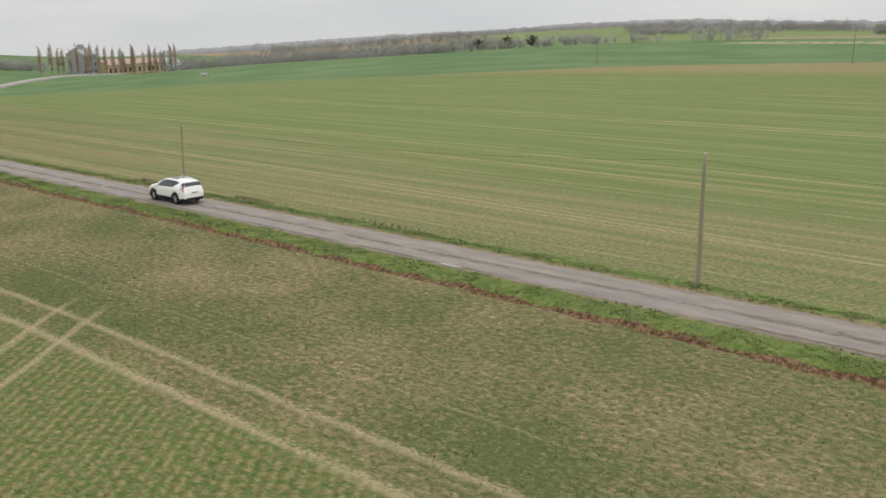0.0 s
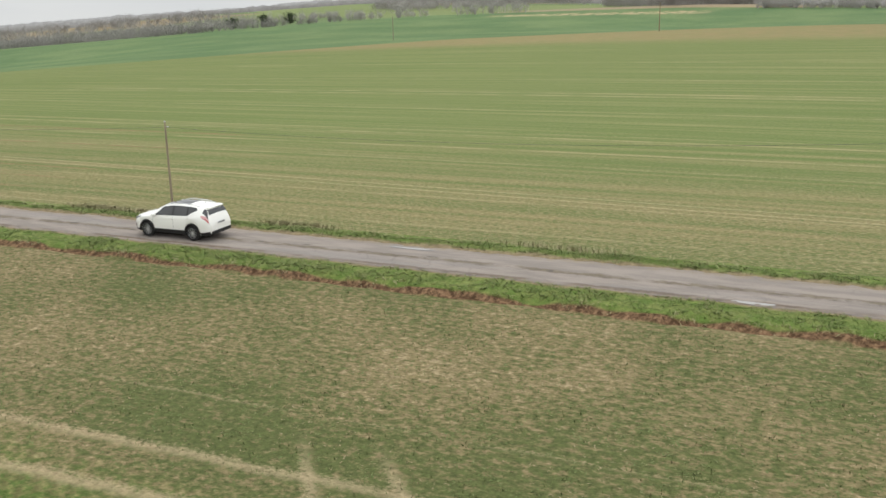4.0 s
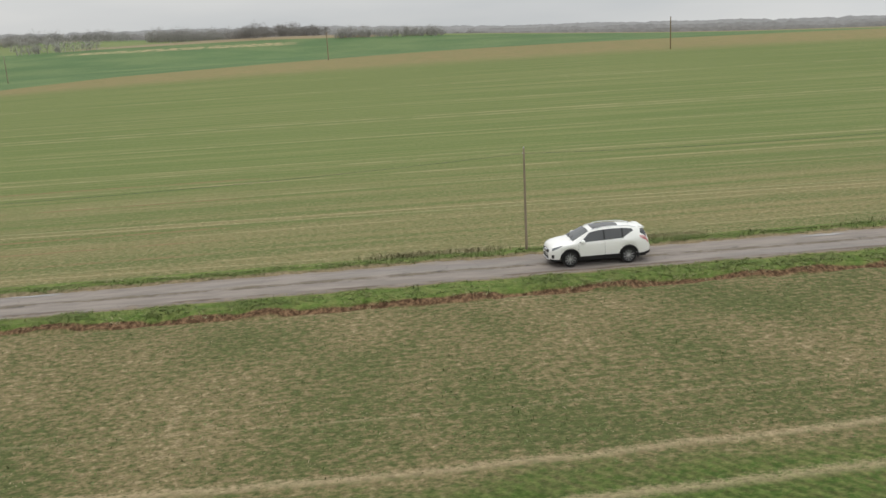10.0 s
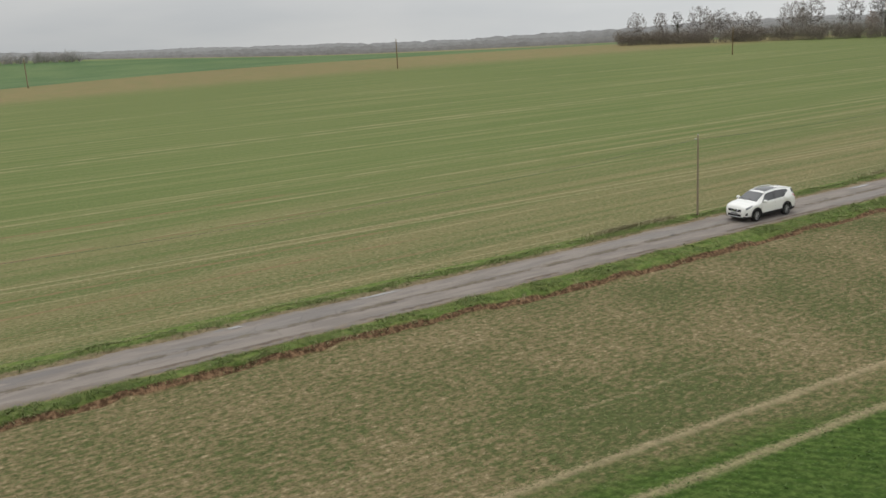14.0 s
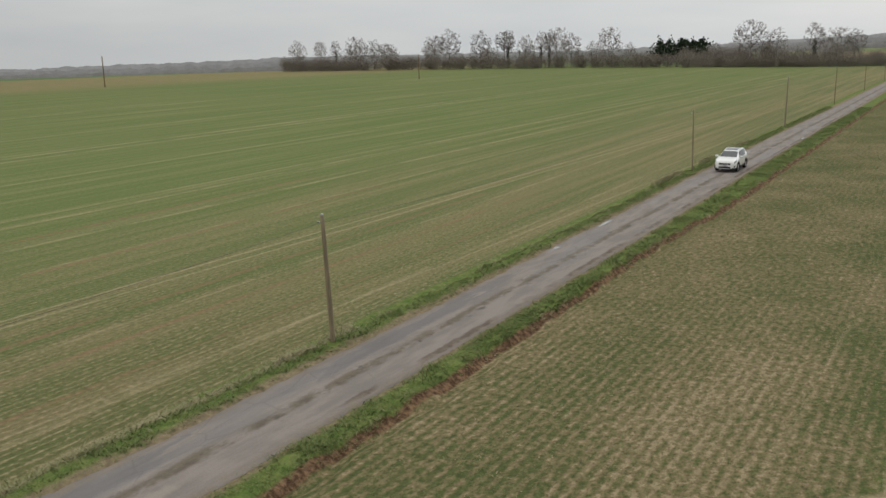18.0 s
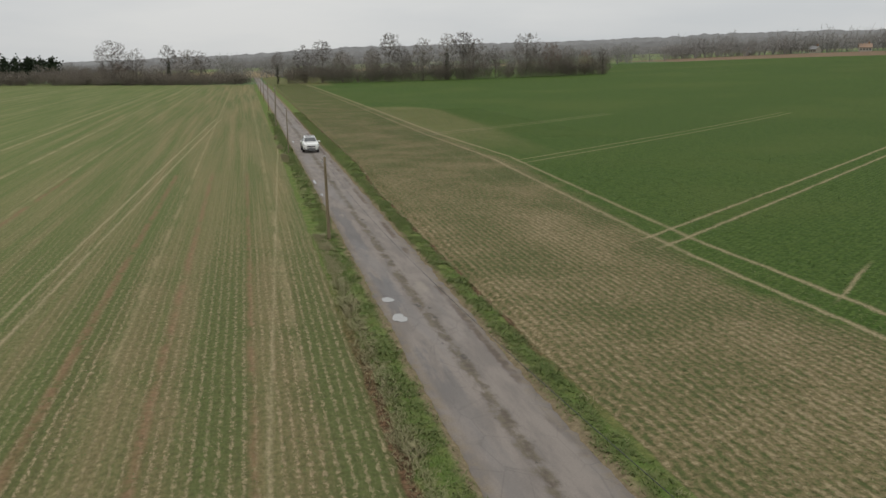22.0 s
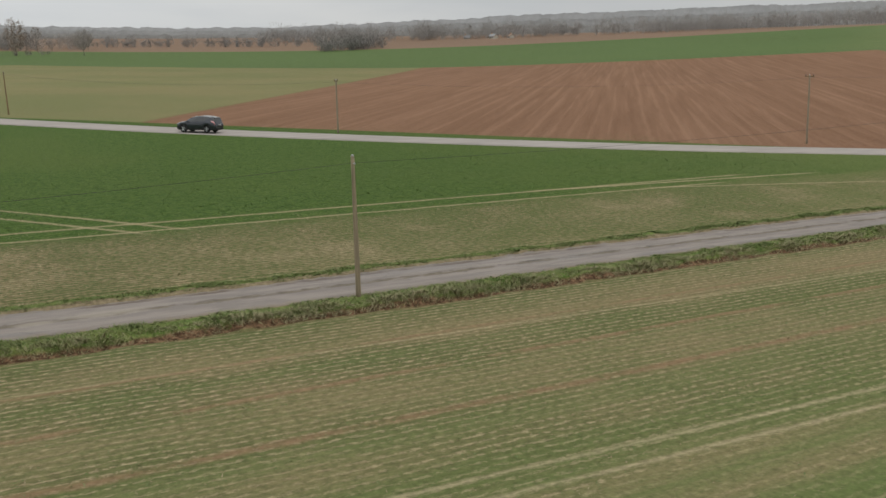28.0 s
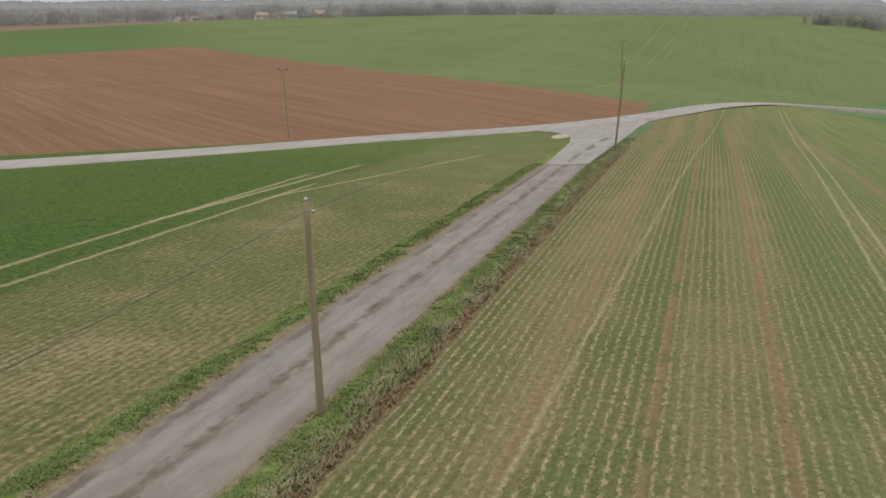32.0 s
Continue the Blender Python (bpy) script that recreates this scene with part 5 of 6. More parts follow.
def both(corners, n=8, m=5, lift=0.006):
    """The same panel on both sides, joined across the middle."""
    bm = car_patch(corners, 1, lift, n, m)
    other = car_patch(corners, -1, lift, n, m)
    me = bpy.data.meshes.new("half")
    other.to_mesh(me)
    other.free()
    bm.from_mesh(me)
    bpy.data.meshes.remove(me)
    bmesh.ops.remove_doubles(bm, verts=bm.verts[:], dist=0.002)
    return bm


def lathe(bm, profile, sides=28, at=0.0):
    """Turns a profile of (radius, y) round the y axis."""
    rings = [[bm.verts.new((r * math.cos(t), y + at, r * math.sin(t))) for t in [2 * math.pi * k / sides for k in range(sides)]] for r, y in profile]
    for a, b in zip(rings, rings[1:]):
        for k in range(sides):
            f = bm.faces.new((a[k], a[(k + 1) % sides], b[(k + 1) % sides], b[k]))
            f.smooth = True


def car_wheel(parent, x, sgn):
    wheel = empty("wheel")
    wheel.parent = parent
    wheel.location = (x, sgn * 0.79, WHEEL_R)
    bm = bmesh.new()
    lathe(bm, [(0.245, -0.11), (0.30, -0.115), (0.345, -0.105), (0.36, -0.08), (0.36, 0.08), (0.345, 0.105), (0.30, 0.115), (0.245, 0.11)])
    part("tyre", bm, TYRE, wheel)
    bm = bmesh.new()
    lathe(bm, [(0.245, -0.1), (0.232, 0.0), (0.238, sgn * 0.095), (0.25, sgn * 0.108), (0.246, sgn * 0.112), (0.225, sgn * 0.06), (0.10, sgn * 0.035), (0.01, sgn * 0.035)])
    part("rim_barrel", bm, ALLOY_DARK, wheel)
    bm = bmesh.new()
    for k in range(5):
        for off in (-0.314, 0.314):
            t = 2 * math.pi * k / 5 + off
            m = Matrix.Rotation(t, 4, "Y")
            box(bm, (0.195, 0.03, 0.022), (0, 0, 0), 0.006, m @ Matrix.Translation((0.135, sgn * 0.085, 0)) )
    lathe(bm, [(0.240, sgn * 0.098), (0.25, sgn * 0.113), (0.256, sgn * 0.108)])
    lathe(bm, [(0.045, sgn * 0.07), (0.04, sgn * 0.105), (0.005, sgn * 0.11)], 16)
    part("spokes", bm, ALLOY, wheel)
    return wheel


def car(name, finish, rails=True, spare=None):
    thing = empty(name)
    xs = sorted(set([round(v, 3) for v in np.linspace(-2.33, 2.33, 64)] + [a + d for a in AXLES for d in (-ARCH_R, ARCH_R, -0.3, 0.3)]))
    vs = [0, 1, 2, 3, 4, 4.5, 5, 5.5, 6, 6.5, 7, 7.5, 8, 8.5, 9]
    bm = bmesh.new()
    grid = []
    for x in xs:
        left = [bm.verts.new(car_point(x, v, 1)) for v in vs]
        right = [bm.verts.new(car_point(x, v, -1)) for v in vs[:-1]]
        grid.append(left + right[::-1])
    for a, b in zip(grid, grid[1:]):
        for k in range(len(a) - 1):
            f = bm.faces.new((a[k], a[k + 1], b[k + 1], b[k]))
            f.smooth = True
    bm.faces.new(grid[0])
    bm.faces.new(grid[-1][::-1])
    bmesh.ops.recalc_face_normals(bm, faces=bm.faces[:])
    part("body", bm, finish, thing)
    bm = bmesh.new()
    box(bm, (4.3, 1.5, 0.2), (0, 0, 0.36), 0.03)
    part("underbody", bm, BLACK_TRIM, thing)
    part("windscreen", both([(0.50, 7.0), (1.25, 7.05), (1.25, 9), (0.50, 9)], 8, 6), SCREEN_GLASS, thing)
    part("rear_window", both([(-2.17, 7.0), (-2.03, 7.0), (-2.03, 9), (-2.17, 9)], 4, 6), CAR_GLASS, thing)
    part("sunroof", both([(-0.95, 7.6), (0.28, 7.6), (0.28, 9), (-0.95, 9)], 6, 4), CAR_GLASS, thing, "dark panoramic glass sunroof")
    for s in (1, -1):
        part("front_window", car_patch([(-0.17, 4.2), (1.0, 4.2), (0.44, 6.55), (-0.17, 6.7)], s), CAR_GLASS, thing)
        part("rear_side_window", car_patch([(-1.02, 4.25), (-0.20, 4.2), (-0.20, 6.7), (-1.02, 6.7)], s), CAR_GLASS, thing)
        part("quarter_window", car_patch([(-1.56, 5.75), (-1.05, 4.3), (-1.05, 6.7), (-1.48, 6.55)], s), CAR_GLASS, thing)
        for x0 in (-0.185, -1.035):
            part("window_pillar", car_patch([(x0 - 0.03, 4.22), (x0 + 0.03, 4.22), (x0 + 0.03, 6.7), (x0 - 0.03, 6.7)], s, 0.009, 1, 6), BLACK_TRIM, thing)
        part("tailgate_glass", car_patch([(-2.20, 4.5), (-1.86, 5.2), (-1.90, 6.75), (-2.09, 6.9)], s, 0.008, 6, 5), CAR_GLASS, thing)
        part("sill", car_patch([(-0.86, 0.0), (0.95, 0.0), (0.95, 1.05), (-0.86, 1.05)], s, 0.012), BLACK_TRIM, thing)
        for ax in AXLES:
            bm = bmesh.new()
            pts = [(ax + 0.43 * math.cos(t), s * 0.885, WHEEL_R + 0.02 + 0.43 * math.sin(t)) for t in np.linspace(-0.25, math.pi + 0.25, 20)]
            tube(bm, pts, [0.042] * 20, 6)
            part("wheel_arch", bm, BLACK_TRIM, thing)
            car_wheel(thing, ax, s)
        part("headlight", car_patch([(1.78, 3.75), (2.20, 3.0), (2.20, 4.05), (1.72, 4.3)], s, 0.008), LAMP_GLASS, thing)
        part("fog_lamp", car_patch([(2.12, 1.1), (2.22, 1.1), (2.22, 1.9), (2.12, 1.9)], s, 0.008, 3, 3), BLACK_TRIM, thing)
        part("tail_lamp", car_patch([(-2.25, 3.25), (-1.86, 3.85), (-1.80, 4.4), (-2.2, 4.75)], s, 0.01), PINK_LAMP, thing, "pale red tail lamp")
        part("tail_reflector", car_patch([(-2.23, 3.45), (-1.97, 3.75), (-1.95, 3.98), (-2.22, 3.9)], s, 0.016), RED_LAMP, thing)
        part("bumper_corner", car_patch([(-2.25, 0.0), (-1.78, 0.0), (-1.78, 0.75), (-2.25, 1.0)], s, 0.01), BLACK_TRIM, thing)
        part("bumper_corner", car_patch([(1.86, 0.0), (2.28, 0.0), (2.28, 0.75), (1.86, 0.6)], s, 0.01), BLACK_TRIM, thing)
        for x0 in (-0.12, -1.08):
            bm = bmesh.new()
            p = car_point(x0, 3.45, s)
            box(bm, (0.19, 0.03, 0.028), p + Vector((0, s * 0.02, 0)), 0.01)
            part("door_handle", bm, finish, thing)
        for x0, v0 in ((-0.2, 1.0), (1.02, 1.0)):
            part("door_seam", car_patch([(x0 - 0.0035, v0), (x0 + 0.0035, v0), (x0 + 0.0035, 4.1), (x0 - 0.0035, 4.1)], s, 0.003, 1, 6), BLACK_TRIM, thing)
        bm = bmesh.new()
        bmesh.ops.create_uvsphere(bm, u_segments=14, v_segments=8, radius=1, matrix=Matrix.Translation((0.84, s * 1.0, 1.15)) @ Matrix.Diagonal((0.10, 0.14, 0.10, 1)))
        tube(bm, [(0.84, s * 0.84, 1.08), (0.84, s * 0.96, 1.11)], [0.03, 0.03], 6)
        for f in bm.faces:
            f.smooth = True
        part("door_mirror", bm, finish, thing)
        if rails:
            bm = bmesh.new()
            pts = [car_point(x, 7.25, s) + Vector((0, 0, 0.05 if -1.5 < x < 0.0 else 0.012)) for x in np.linspace(-1.72, 0.38, 14)]
            tube(bm, pts, [0.02] * 14, 6)
            part("roof_rail", bm, ALLOY, thing)
    # front
    bm = bmesh.new()
    box(bm, (0.05, 0.92, 0.14), (2.315, 0, 0.70), 0.02)
    box(bm, (0.06, 0.95, 0.15), (2.31, 0, 0.42), 0.03)
    part("grille", bm, BLACK_TRIM, thing)
    bm = bmesh.new()
    for s in (1, -1):
        tube(bm, [(2.345, s * 0.27, 0.79), (2.36, s * 0.15, 0.65), (2.365, s * 0.08, 0.62), (2.365, 0, 0.615)], [0.022] * 4, 6)
    part("grille_trim", bm, CHROME, thing, "chrome v-shaped grille bar")
    bm = bmesh.new()
    bmesh.ops.create_cone(bm, cap_ends=True, segments=20, radius1=0.065, radius2=0.055, depth=0.03, matrix=Matrix.Translation((2.365, 0, 0.71)) @ Matrix.Rotation(math.pi / 2, 4, "Y"))
    part("badge", bm, CHROME, thing)
    bm = bmesh.new()
    box(bm, (0.03, 0.9, 0.04), (2.345, 0, 0.325), 0.012)
    part("skid_plate", bm, ALLOY, thing)
    for x0, z0, way in ((2.35, 0.525, 1), (-2.345, 0.83, -1)):
        bm = bmesh.new()
        box(bm, (0.015, 0.52, 0.11), (x0, 0, z0), 0.004)
        plate = part("number_plate", bm, PLATE, thing)
        bm = bmesh.new()
        for k in range(7):
            box(bm, (0.004, 0.045, 0.06), (x0 + way * 0.0095, -0.2 + k * 0.066, z0))
        part("plate_bars", bm, PLATE_BAR, plate)
    # rear
    bm = bmesh.new()
    box(bm, (0.10, 1.35, 0.16), (-2.30, 0, 0.42), 0.04)
    part("rear_bumper_trim", bm, BLACK_TRIM, thing)
    bm = bmesh.new()
    tube(bm, [(-2.28, 0, 0.36), (-2.42, 0, 0.36), (-2.47, 0, 0.39), (-2.47, 0, 0.45)], [0.025, 0.025, 0.025, 0.03], 8)
    part("tow_bar", bm, BLACK_TRIM, thing)
    bm = bmesh.new()
    box(bm, (0.26, 1.08, 0.07), (-1.98, 0, 1.537), 0.02, Matrix.Rotation(radians(-9), 4, "Y"))
    part("spoiler", bm, finish, thing)
    bm = bmesh.new()
    tube(bm, [(-1.5, 0, 1.635), (-1.56, 0, 1.74)], [0.012, 0.006], 6)
    part("aerial", bm, BLACK_TRIM, thing)
    bm = bmesh.new()
    for s in (0.45, -0.1):
        tube(bm, [(1.29, s, 1.15), (1.11, s - 0.45, 1.265)], [0.012, 0.008], 5)
    part("wipers", bm, BLACK_TRIM, thing)
    return thing


white_car = car("white_suv_car", WHITE_PAINT)
CAR_X = -5.35
white_car.matrix_basis = pose(CAR_X, 0.0, on_land(CAR_X, 0) + 0.062, 0, 0, 0)
white_car.scale = (0.93, 0.93, 0.93)
tagged(white_car, "white sport utility car with dark windows driving on the narrow lane", "car")
dark_car = car("dark_estate_car", DARK_PAINT)
tagged(dark_car, "dark blue-grey people carrier on the main road", "car")
vans = [car("white_van", VAN_PAINT, False) for _ in range(1)]


def main_near(x, y, off=1.2):
    """The place and heading on the main road nearest to a point."""
    k = int(np.argmin(np.hypot(MAIN_LINE[:, 0] - x, MAIN_LINE[:, 1] - y)))
    k = max(1, min(k, len(MAIN_LINE) - 2))
    d = MAIN_LINE[k + 1] - MAIN_LINE[k - 1]
    a = math.atan2(d[1], d[0])
    return MAIN_LINE[k][0] + math.sin(a) * off, MAIN_LINE[k][1] - math.cos(a) * off, math.degrees(a)


x, y, a = main_near(95, 65)
dark_car.matrix_basis = pose(x, y, on_land(x, y) + 0.1, 0, 0, a + 180)
for k, (vx, vy) in enumerate(((-21, 207), (-80, 271), (-89, 280))):
    x, y, a = main_near(vx, vy)
    m = pose(x, y, on_land(x, y) + 0.1, 0, 0, a)
    v = vans[0] if k == 0 else copy_thing(vans[0], m)
    v.matrix_basis = m
    v.scale = (1.05, 1.05, 1.2)
    tagged(v, "small white van far off on the main road", "van", "vehicles on the main road")

# ---- where the lane meets the main road ----
north_edge = [(132, 1.6), (142, 2.0), (150, 2.6), (156, 3.4), (160.5, 4.7), (163, 6.4), (163.5, 8.6), (161, 12)]
south_edge = [(132, -1.6), (142, -1.9), (152, -1.9), (162, -1.7), (172, -1.6), (180, -1.7), (190, -2.2), (203, -5.0)]
centre = [(132, 0), (142, 0.1), (152, 0.4), (160, 1.2), (166, 3.0), (170, 5.4), (174, 6.0), (190, 0.0)]
verts, faces = [], []
for row_pts in (north_edge, centre, south_edge):
    for x, y in row_pts:
        verts.append((x, y, on_land(x, y) + 0.062))
for i in range(2):
    for k in range(7):
        a = i * 8 + k
        faces.append((a, a + 8, a + 9, a + 1))
apron = put("junction_apron", mesh_from("junction_apron", verts, faces), LANE_PLAIN)
tagged(apron, "widened grey tarmac mouth of the lane at the junction", "road", kind="structure")
bm = bmesh.new()
ring = [bm.verts.new((157.6 + 2.3 * math.cos(t), 4.6 + 1.0 * math.sin(t), on_land(157.6, 4.6) + (0.03 if k % 2 else 0.05))) for k, t in enumerate(np.linspace(0, 2 * math.pi, 18)[:-1])]
top = [bm.verts.new((157.6 + (v.co.x - 157.6) * 0.8, 4.6 + (v.co.y - 4.6) * 0.8, v.co.z + 0.13)) for v in ring]
for k in range(len(ring)):
    bm.faces.new((ring[k], ring[(k + 1) % len(ring)], top[(k + 1) % len(ring)], top[k]))
bm.faces.new(top)
me = bpy.data.meshes.new("gravel_heap")
bm.to_mesh(me)
bm.free()
tagged(put("gravel_heap", me, GRIT), "low pale heap of grit at the corner of the junction", "gravel", kind="stuff")


# ---- grass and crop: real blades, joined ----
def blade_mesh(name, at, tall, wide, lean, seed, per=3, spread=0.05):
    """per blades for each place: narrow bent triangles."""
    rs = np.random.RandomState(seed)
    at = np.repeat(np.asarray(at, float), per, axis=0)
    m = len(at)
    h = np.repeat(tall, per) * rs.uniform(0.6, 1.2, m)
    w = np.repeat(wide, per) * rs.uniform(0.7, 1.3, m) * 0.5
    a = rs.uniform(0, 2 * np.pi, m)
    b = rs.uniform(0, 2 * np.pi, m)
    base = at + np.stack([rs.normal(0, spread, m), rs.normal(0, spread, m), np.full(m, -0.01)], 1)
    side_way = np.stack([np.cos(a), np.sin(a), np.zeros(m)], 1) * w[:, None]
    bend = np.stack([np.cos(b), np.sin(b), np.zeros(m)], 1) * (h * lean * rs.uniform(0.4, 1.3, m))[:, None]
    rise = np.stack([np.zeros(m), np.zeros(m), h * 0.62], 1)
    turn = np.sign(np.cross(side_way, bend * 0.35 + rise)[:, 2])
    side_way = side_way * np.where(turn == 0, 1.0, turn)[:, None]
    mid = base + bend * 0.35 + np.stack([np.zeros(m), np.zeros(m), h * 0.62], 1)
    tip = base + bend + np.stack([np.zeros(m), np.zeros(m), h], 1)
    v = np.stack([base - side_way, base + side_way, mid + side_way * 0.7, mid - side_way * 0.7, tip], 1).reshape(-1, 3)
    k = np.arange(m)[:, None] * 5
    quads = k + np.array([0, 1, 2, 3])
    tris = k + np.array([3, 2, 4])
    me = bpy.data.meshes.new(name)
    me.vertices.add(len(v))
    me.vertices.foreach_set("co", v.ravel())
    loops = np.concatenate([quads, tris], 1).ravel()
    me.loops.add(len(loops))
    me.loops.foreach_set("vertex_index", loops)
    start = (np.arange(m)[:, None] * 7 + np.array([0, 4])).ravel()
    me.polygons.add(2 * m)
    me.polygons.foreach_set("loop_start", start)
    me.update()
    me.validate()
    up_way = np.zeros((len(me.vertices), 3))
    up_way[:, 2] = 1.0
    me.normals_split_custom_set_from_vertices(up_way)
    return me


def plant(name, x, y, tall, wide, lean, mat, label, seed, per=3, spread=0.05, category="grass"):
    z = land(x, y)
    me = blade_mesh(name, np.stack([x, y, z], 1), tall, wide, lean, seed, per, spread)
    return tagged(put(name, me, mat), label, category, kind="stuff")


def blade_material(name, dark, light, dry, share):
    n = Nodes(name)
    r = n.island()
    c = n.mix(r, dark, light)
    x, y, z, p = n.place()
    c = n.mix(n.mul(n.step(0.45, 0.65, n.add(n.mul(n.noise(n.scaled(p, (1, 1, 0)), 0.5, 3.0), 0.7), n.mul(r, 0.3))), share), c, dry)
    return n.done(c, 0.75, spec=0.2)


GRASS = blade_material("verge_grass", (0.092, 0.138, 0.036), (0.16, 0.20, 0.062), (0.235, 0.225, 0.105), 0.45)
DRY = blade_material("dry_grass", (0.27, 0.238, 0.13), (0.41, 0.365, 0.225), (0.17, 0.205, 0.07), 0.55)
CROP = blade_material("young_crop", (0.10, 0.14, 0.045), (0.15, 0.195, 0.07), (0.24, 0.205, 0.11), 0.4)
STRAW = blade_material("stubble_straw", (0.24, 0.19, 0.105), (0.39, 0.32, 0.2), (0.2, 0.17, 0.09), 0.4)
UPRIGHT = blade_material("upright_crop", (0.07, 0.115, 0.03), (0.12, 0.165, 0.05), (0.15, 0.165, 0.06), 0.4)
LUSH = blade_material("deep_green_crop", (0.06, 0.11, 0.026), (0.105, 0.16, 0.045), (0.12, 0.15, 0.05), 0.4)

rs = np.random.RandomState(3)


def patchy(x, y, scale, seed):
    return np.array([noise.noise((a * scale, b * scale, seed)) for a, b in zip(x, y)])


def verge(sgn, count, seed):
    r = np.random.RandomState(seed)
    x = r.uniform(-75, 160, count)
    e = r.beta(1.6, 1.5, count)
    u = 1.66 + e * ((verge_edge(x) - 1.6) if sgn > 0 else 1.15)
    keep = patchy(x, u * 3, 0.8, seed) > -0.38
    keep &= ~((x > 132) & (sgn > 0))
    x, u = x[keep], u[keep]
    y = lane_y(x) + sgn * u
    tall = 0.035 + 0.068 * np.clip(patchy(x, y, 0.6, seed + 2) + 0.45, 0.1, 1)
    return x, y, tall


for sgn, count, seed in ((1, 21000, 5), (-1, 19000, 6)):
    x, y, tall = verge(sgn, count, seed)
    plant("verge_grass", x, y, tall, np.full(len(x), 0.022), 2.0, GRASS, "rough green grass on the verge of the lane", seed, 7, 0.06)
r = np.random.RandomState(9)
x = r.uniform(-75, 160, 5200)
on_n = r.rand(5200) < 0.4
y = lane_y(x) + np.where(on_n, r.normal(0, 0.12, 5200) + verge_edge(x), -r.normal(2.6, 0.2, 5200))
keep = patchy(x, y, 0.5, 3) > 0.0
plant("dry_verge_grass", x[keep], y[keep], np.full(keep.sum(), 0.11), np.full(keep.sum(), 0.018), 1.6, DRY, "dry pale grass tufts along the soil furrow", 10, 5, 0.06)
# the bank above the lower field
x = r.uniform(40, 150, 9000)
y = lane_y(x) - r.normal(2.74, 0.16, 9000)
tall = 0.06 + 0.16 * np.clip(patchy(x, y, 0.45, 8) + 0.4, 0, 1)
plant("bank_grass", x, y, tall, np.full(9000, 0.018), 1.7, DRY, "long dry grass hanging over the bank", 11, 5, 0.07)
# tall dry tufts on the far verge
x = np.concatenate([r.normal(c, w, m) for c, w, m in ((2.6, 1.0, 420), (-0.3, 0.8, 200), (-9.2, 1.1, 300), (-22, 1.5, 160))])
y = lane_y(x) - r.normal(2.9, 0.14, len(x))
plant("tall_dry_grass", x, y, np.full(len(x), 0.30), np.full(len(x), 0.018), 0.5, DRY, "tall dry grass stems standing on the verge", 15, 3, 0.05)
# crop rows south of the lane
rows_y = np.arange(3.4875, 31, 0.31)
x = np.concatenate([np.arange(-75, 158, 0.45) for _ in rows_y])
y = -np.concatenate([np.full(len(np.arange(-75, 158, 0.45)), v) for v in rows_y])
x, y = x + r.normal(0, 0.16, len(x)), y + r.normal(0, 0.06, len(x))
thick = patchy(x * 0.25, y, 0.9, 4) + 0.5 * patchy(x, y, 1.1, 14)
keep = thick + r.normal(0, 0.45, len(x)) > 0.12
for yy in (6.3, 12.5, 15.9, 17.7, 20.5, 27.5):
    keep &= np.abs(y + yy) > 0.24
x, y = x[keep], y[keep]
plant("crop_rows", x, y, np.full(len(x), 0.032), np.full(len(x), 0.04), 3.2, CROP, "rows of thin young green crop in pale soil", 12, 3, 0.05, "crop")
k = r.rand(len(x)) < 0.55
plant("stubble", x[k] + r.normal(0, 0.1, k.sum()), y[k] + r.normal(0, 0.1, k.sum()), np.full(k.sum(), 0.03), np.full(k.sum(), 0.035), 4.0, STRAW, "pale straw bits between the crop rows", 13, 2, 0.07, "crop")
# thin crop north of the lane
n_th = 42000
x, y = r.uniform(-75, 130, n_th), 4.3 + 13 * r.rand(n_th)
keep = patchy(x, y * 1.3, 0.8, 21) + 0.6 * patchy(x, y, 2.2, 22) > -0.05
wheel = np.interp(x, (-75, -24, 4, 48, 120), (15.9, 16.1, 16.9, 14.8, 14.3))
keep &= (np.abs(y - wheel) > 0.4) & (np.abs(y - wheel - 1.9) > 0.45)
x, y = x[keep], y[keep]
plant("thin_crop", x, y, np.full(len(x), 0.032), np.full(len(x), 0.042), 3.2, CROP, "patchy thin green crop on dry soil", 23, 3, 0.07, "crop")
n_up = 51000
x, y = r.uniform(-285, 26, n_up), 4.6 + 12.4 * r.rand(n_up)
x[:11000], y[:11000] = r.uniform(-80, -14, 11000), 19.0 + 19 * r.rand(11000)
keep = (patchy(x, y * 1.3, 0.5, 27) > -0.22) & (r.rand(n_up) < np.interp(x, (-285, -30, 26), (1.0, 0.8, 0.3)))
plant("standing_crop", x[keep], y[keep], np.full(keep.sum(), 0.075), np.full(keep.sum(), 0.02), 0.5, UPRIGHT, "upright young crop blades thinly covering dry soil", 28, 3, 0.09, "crop")
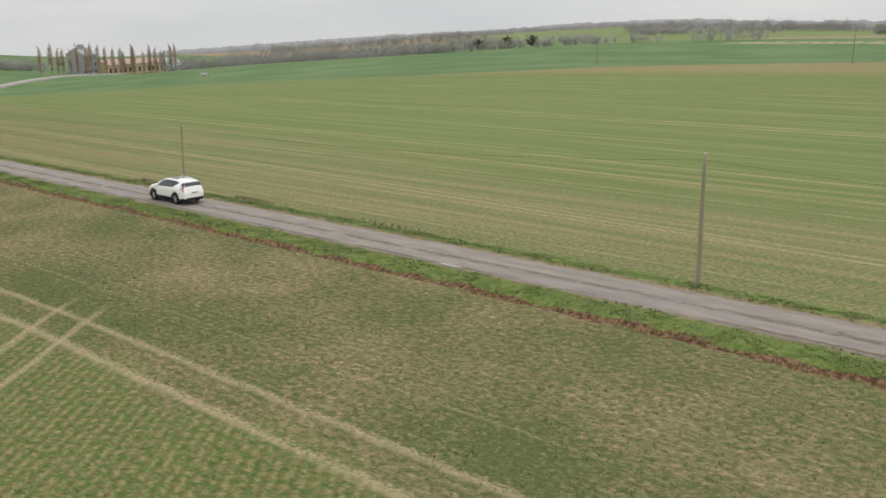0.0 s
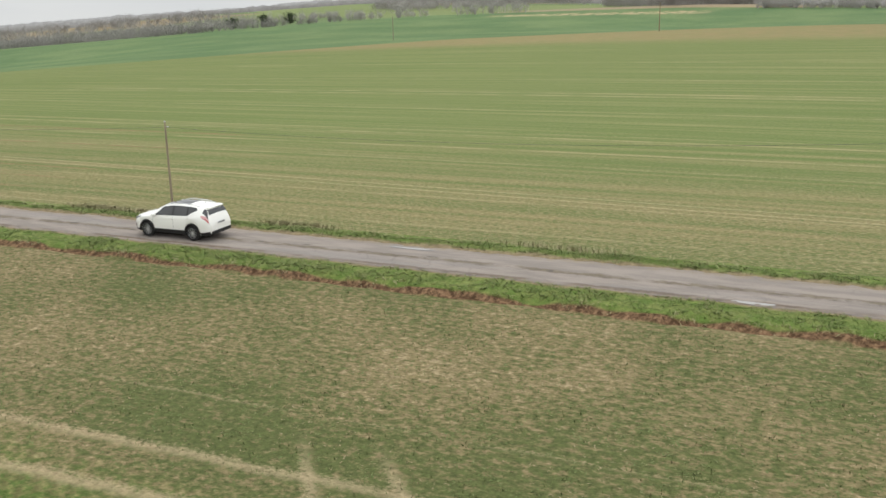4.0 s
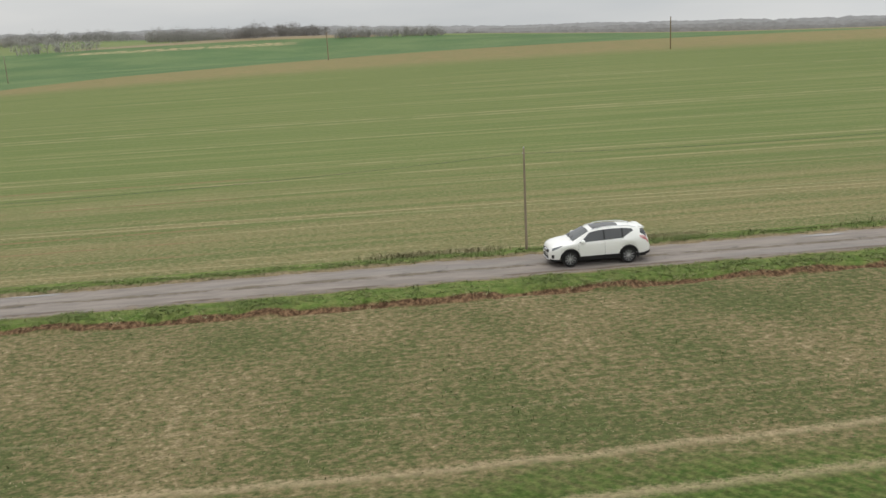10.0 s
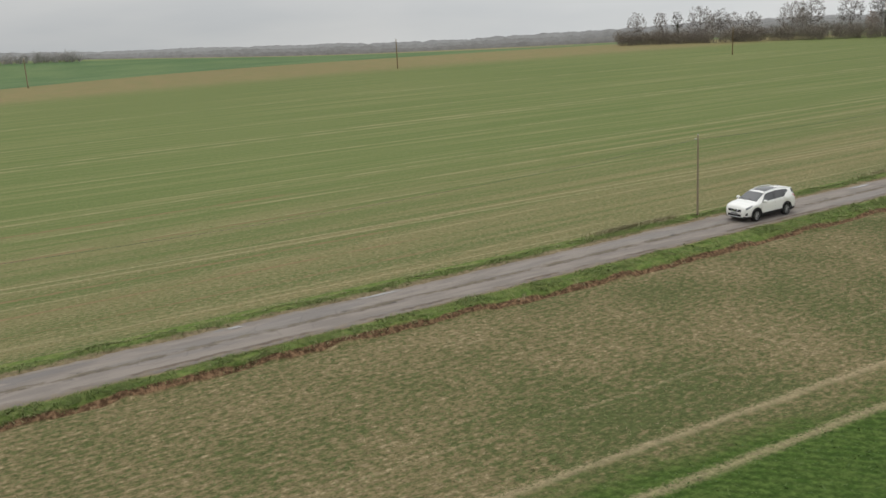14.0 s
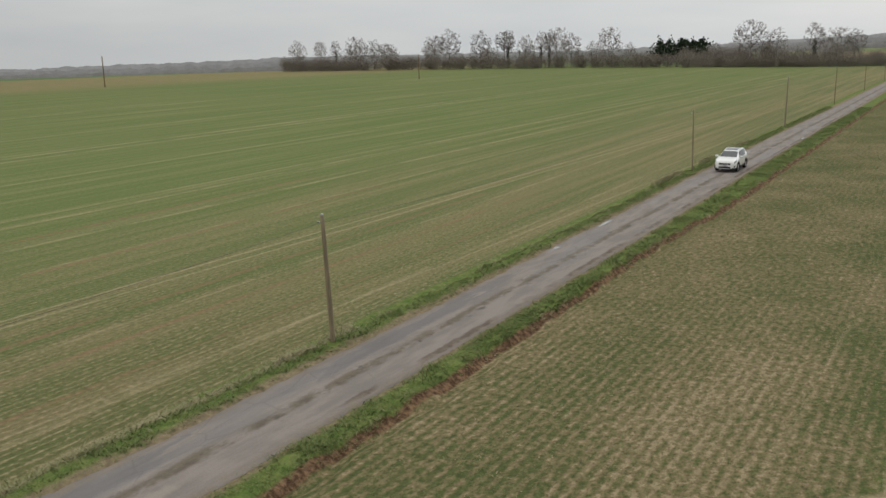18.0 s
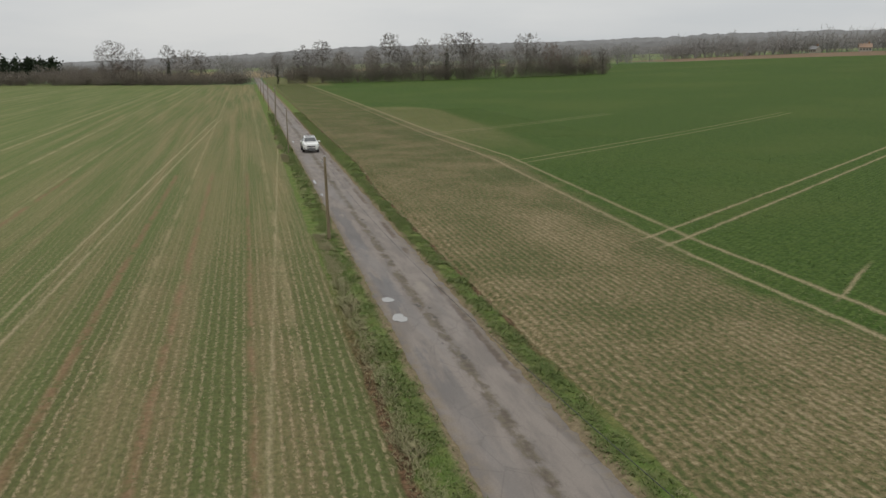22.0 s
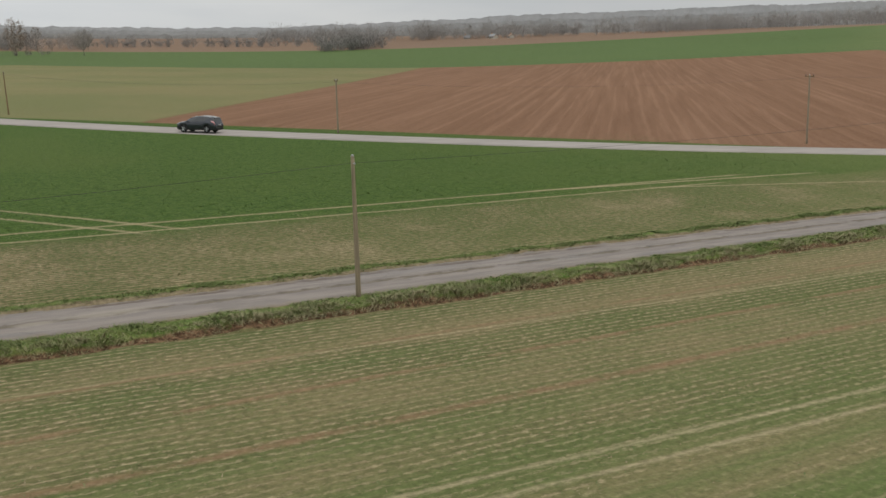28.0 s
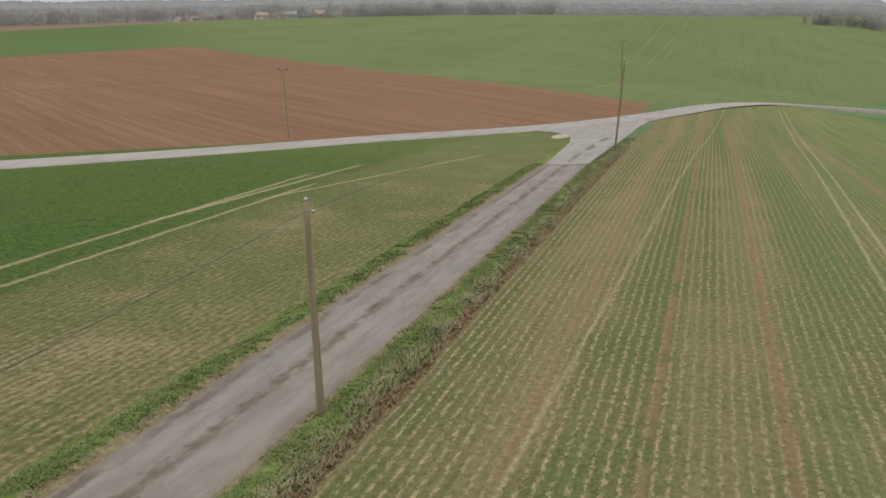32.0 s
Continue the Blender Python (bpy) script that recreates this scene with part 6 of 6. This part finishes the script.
n_st = 16000
x, y = r.uniform(-75, 130, n_st), 4.3 + 12 * r.rand(n_st)
keep = patchy(x, y * 1.3, 0.8, 21) < 0.0
plant("stubble", x[keep], y[keep], np.full(keep.sum(), 0.03), np.full(keep.sum(), 0.04), 4.0, STRAW, "pale straw litter on the thin crop", 24, 2, 0.08, "crop")
n_lu = 14000
x, y = r.uniform(10, 135, n_lu), 17.6 + 30 * r.beta(1.0, 1.6, n_lu)
keep = patchy(x, y, 0.9, 31) > -0.3
plant("green_crop", x[keep], y[keep], np.full(keep.sum(), 0.05), np.full(keep.sum(), 0.05), 2.6, LUSH, "dense deep green winter crop", 25, 3, 0.08, "crop")

# ---- puddles on the lane ----
# light base colour adds to the weak reflection of the sky
WATER = Nodes("puddle_water").done((0.27, 0.262, 0.245), 0.04, 0.0, 1.0)


def puddle(x, y, rx, ry, seed):
    bm = bmesh.new()
    ring = []
    for k in range(22):
        t = 2 * math.pi * k / 22
        w = 1 + 0.45 * noise.noise((math.cos(t) * 1.3, math.sin(t) * 1.3, seed * 3.1))
        px, py = x + rx * w * math.cos(t), y + ry * w * math.sin(t)
        u = min(1.0, abs(py - float(lane_y(px))) / LANE_HALF)
        ring.append(bm.verts.new((px, py, 0)))
    z = max(on_land(v.co.x, v.co.y) + 0.03 + 0.03 * (1 - min(1, abs(v.co.y) / 1.6) ** 2) for v in ring) + 0.014
    for v in ring:
        v.co.z = z
    bm.faces.new(ring)
    me = bpy.data.meshes.new("puddle")
    bm.to_mesh(me)
    bm.free()
    ob = put("puddle", me, WATER)
    return tagged(ob, "shallow rain puddle reflecting the grey sky on the lane", "puddle", "puddles on the lane")


for k, (x, y, rx, ry) in enumerate(((54.3, -1.15, 0.4, 0.22), (56.9, -1.08, 0.62, 0.26), (-2.2, 1.34, 1.1, 0.09), (-16.3, -1.15, 1.0, 0.12), (18.5, -1.32, 1.0, 0.12),
                                     (25.0, -1.33, 0.9, 0.11), (-30.0, 1.3, 0.8, 0.12))):
    puddle(x, y, rx, ry, k)
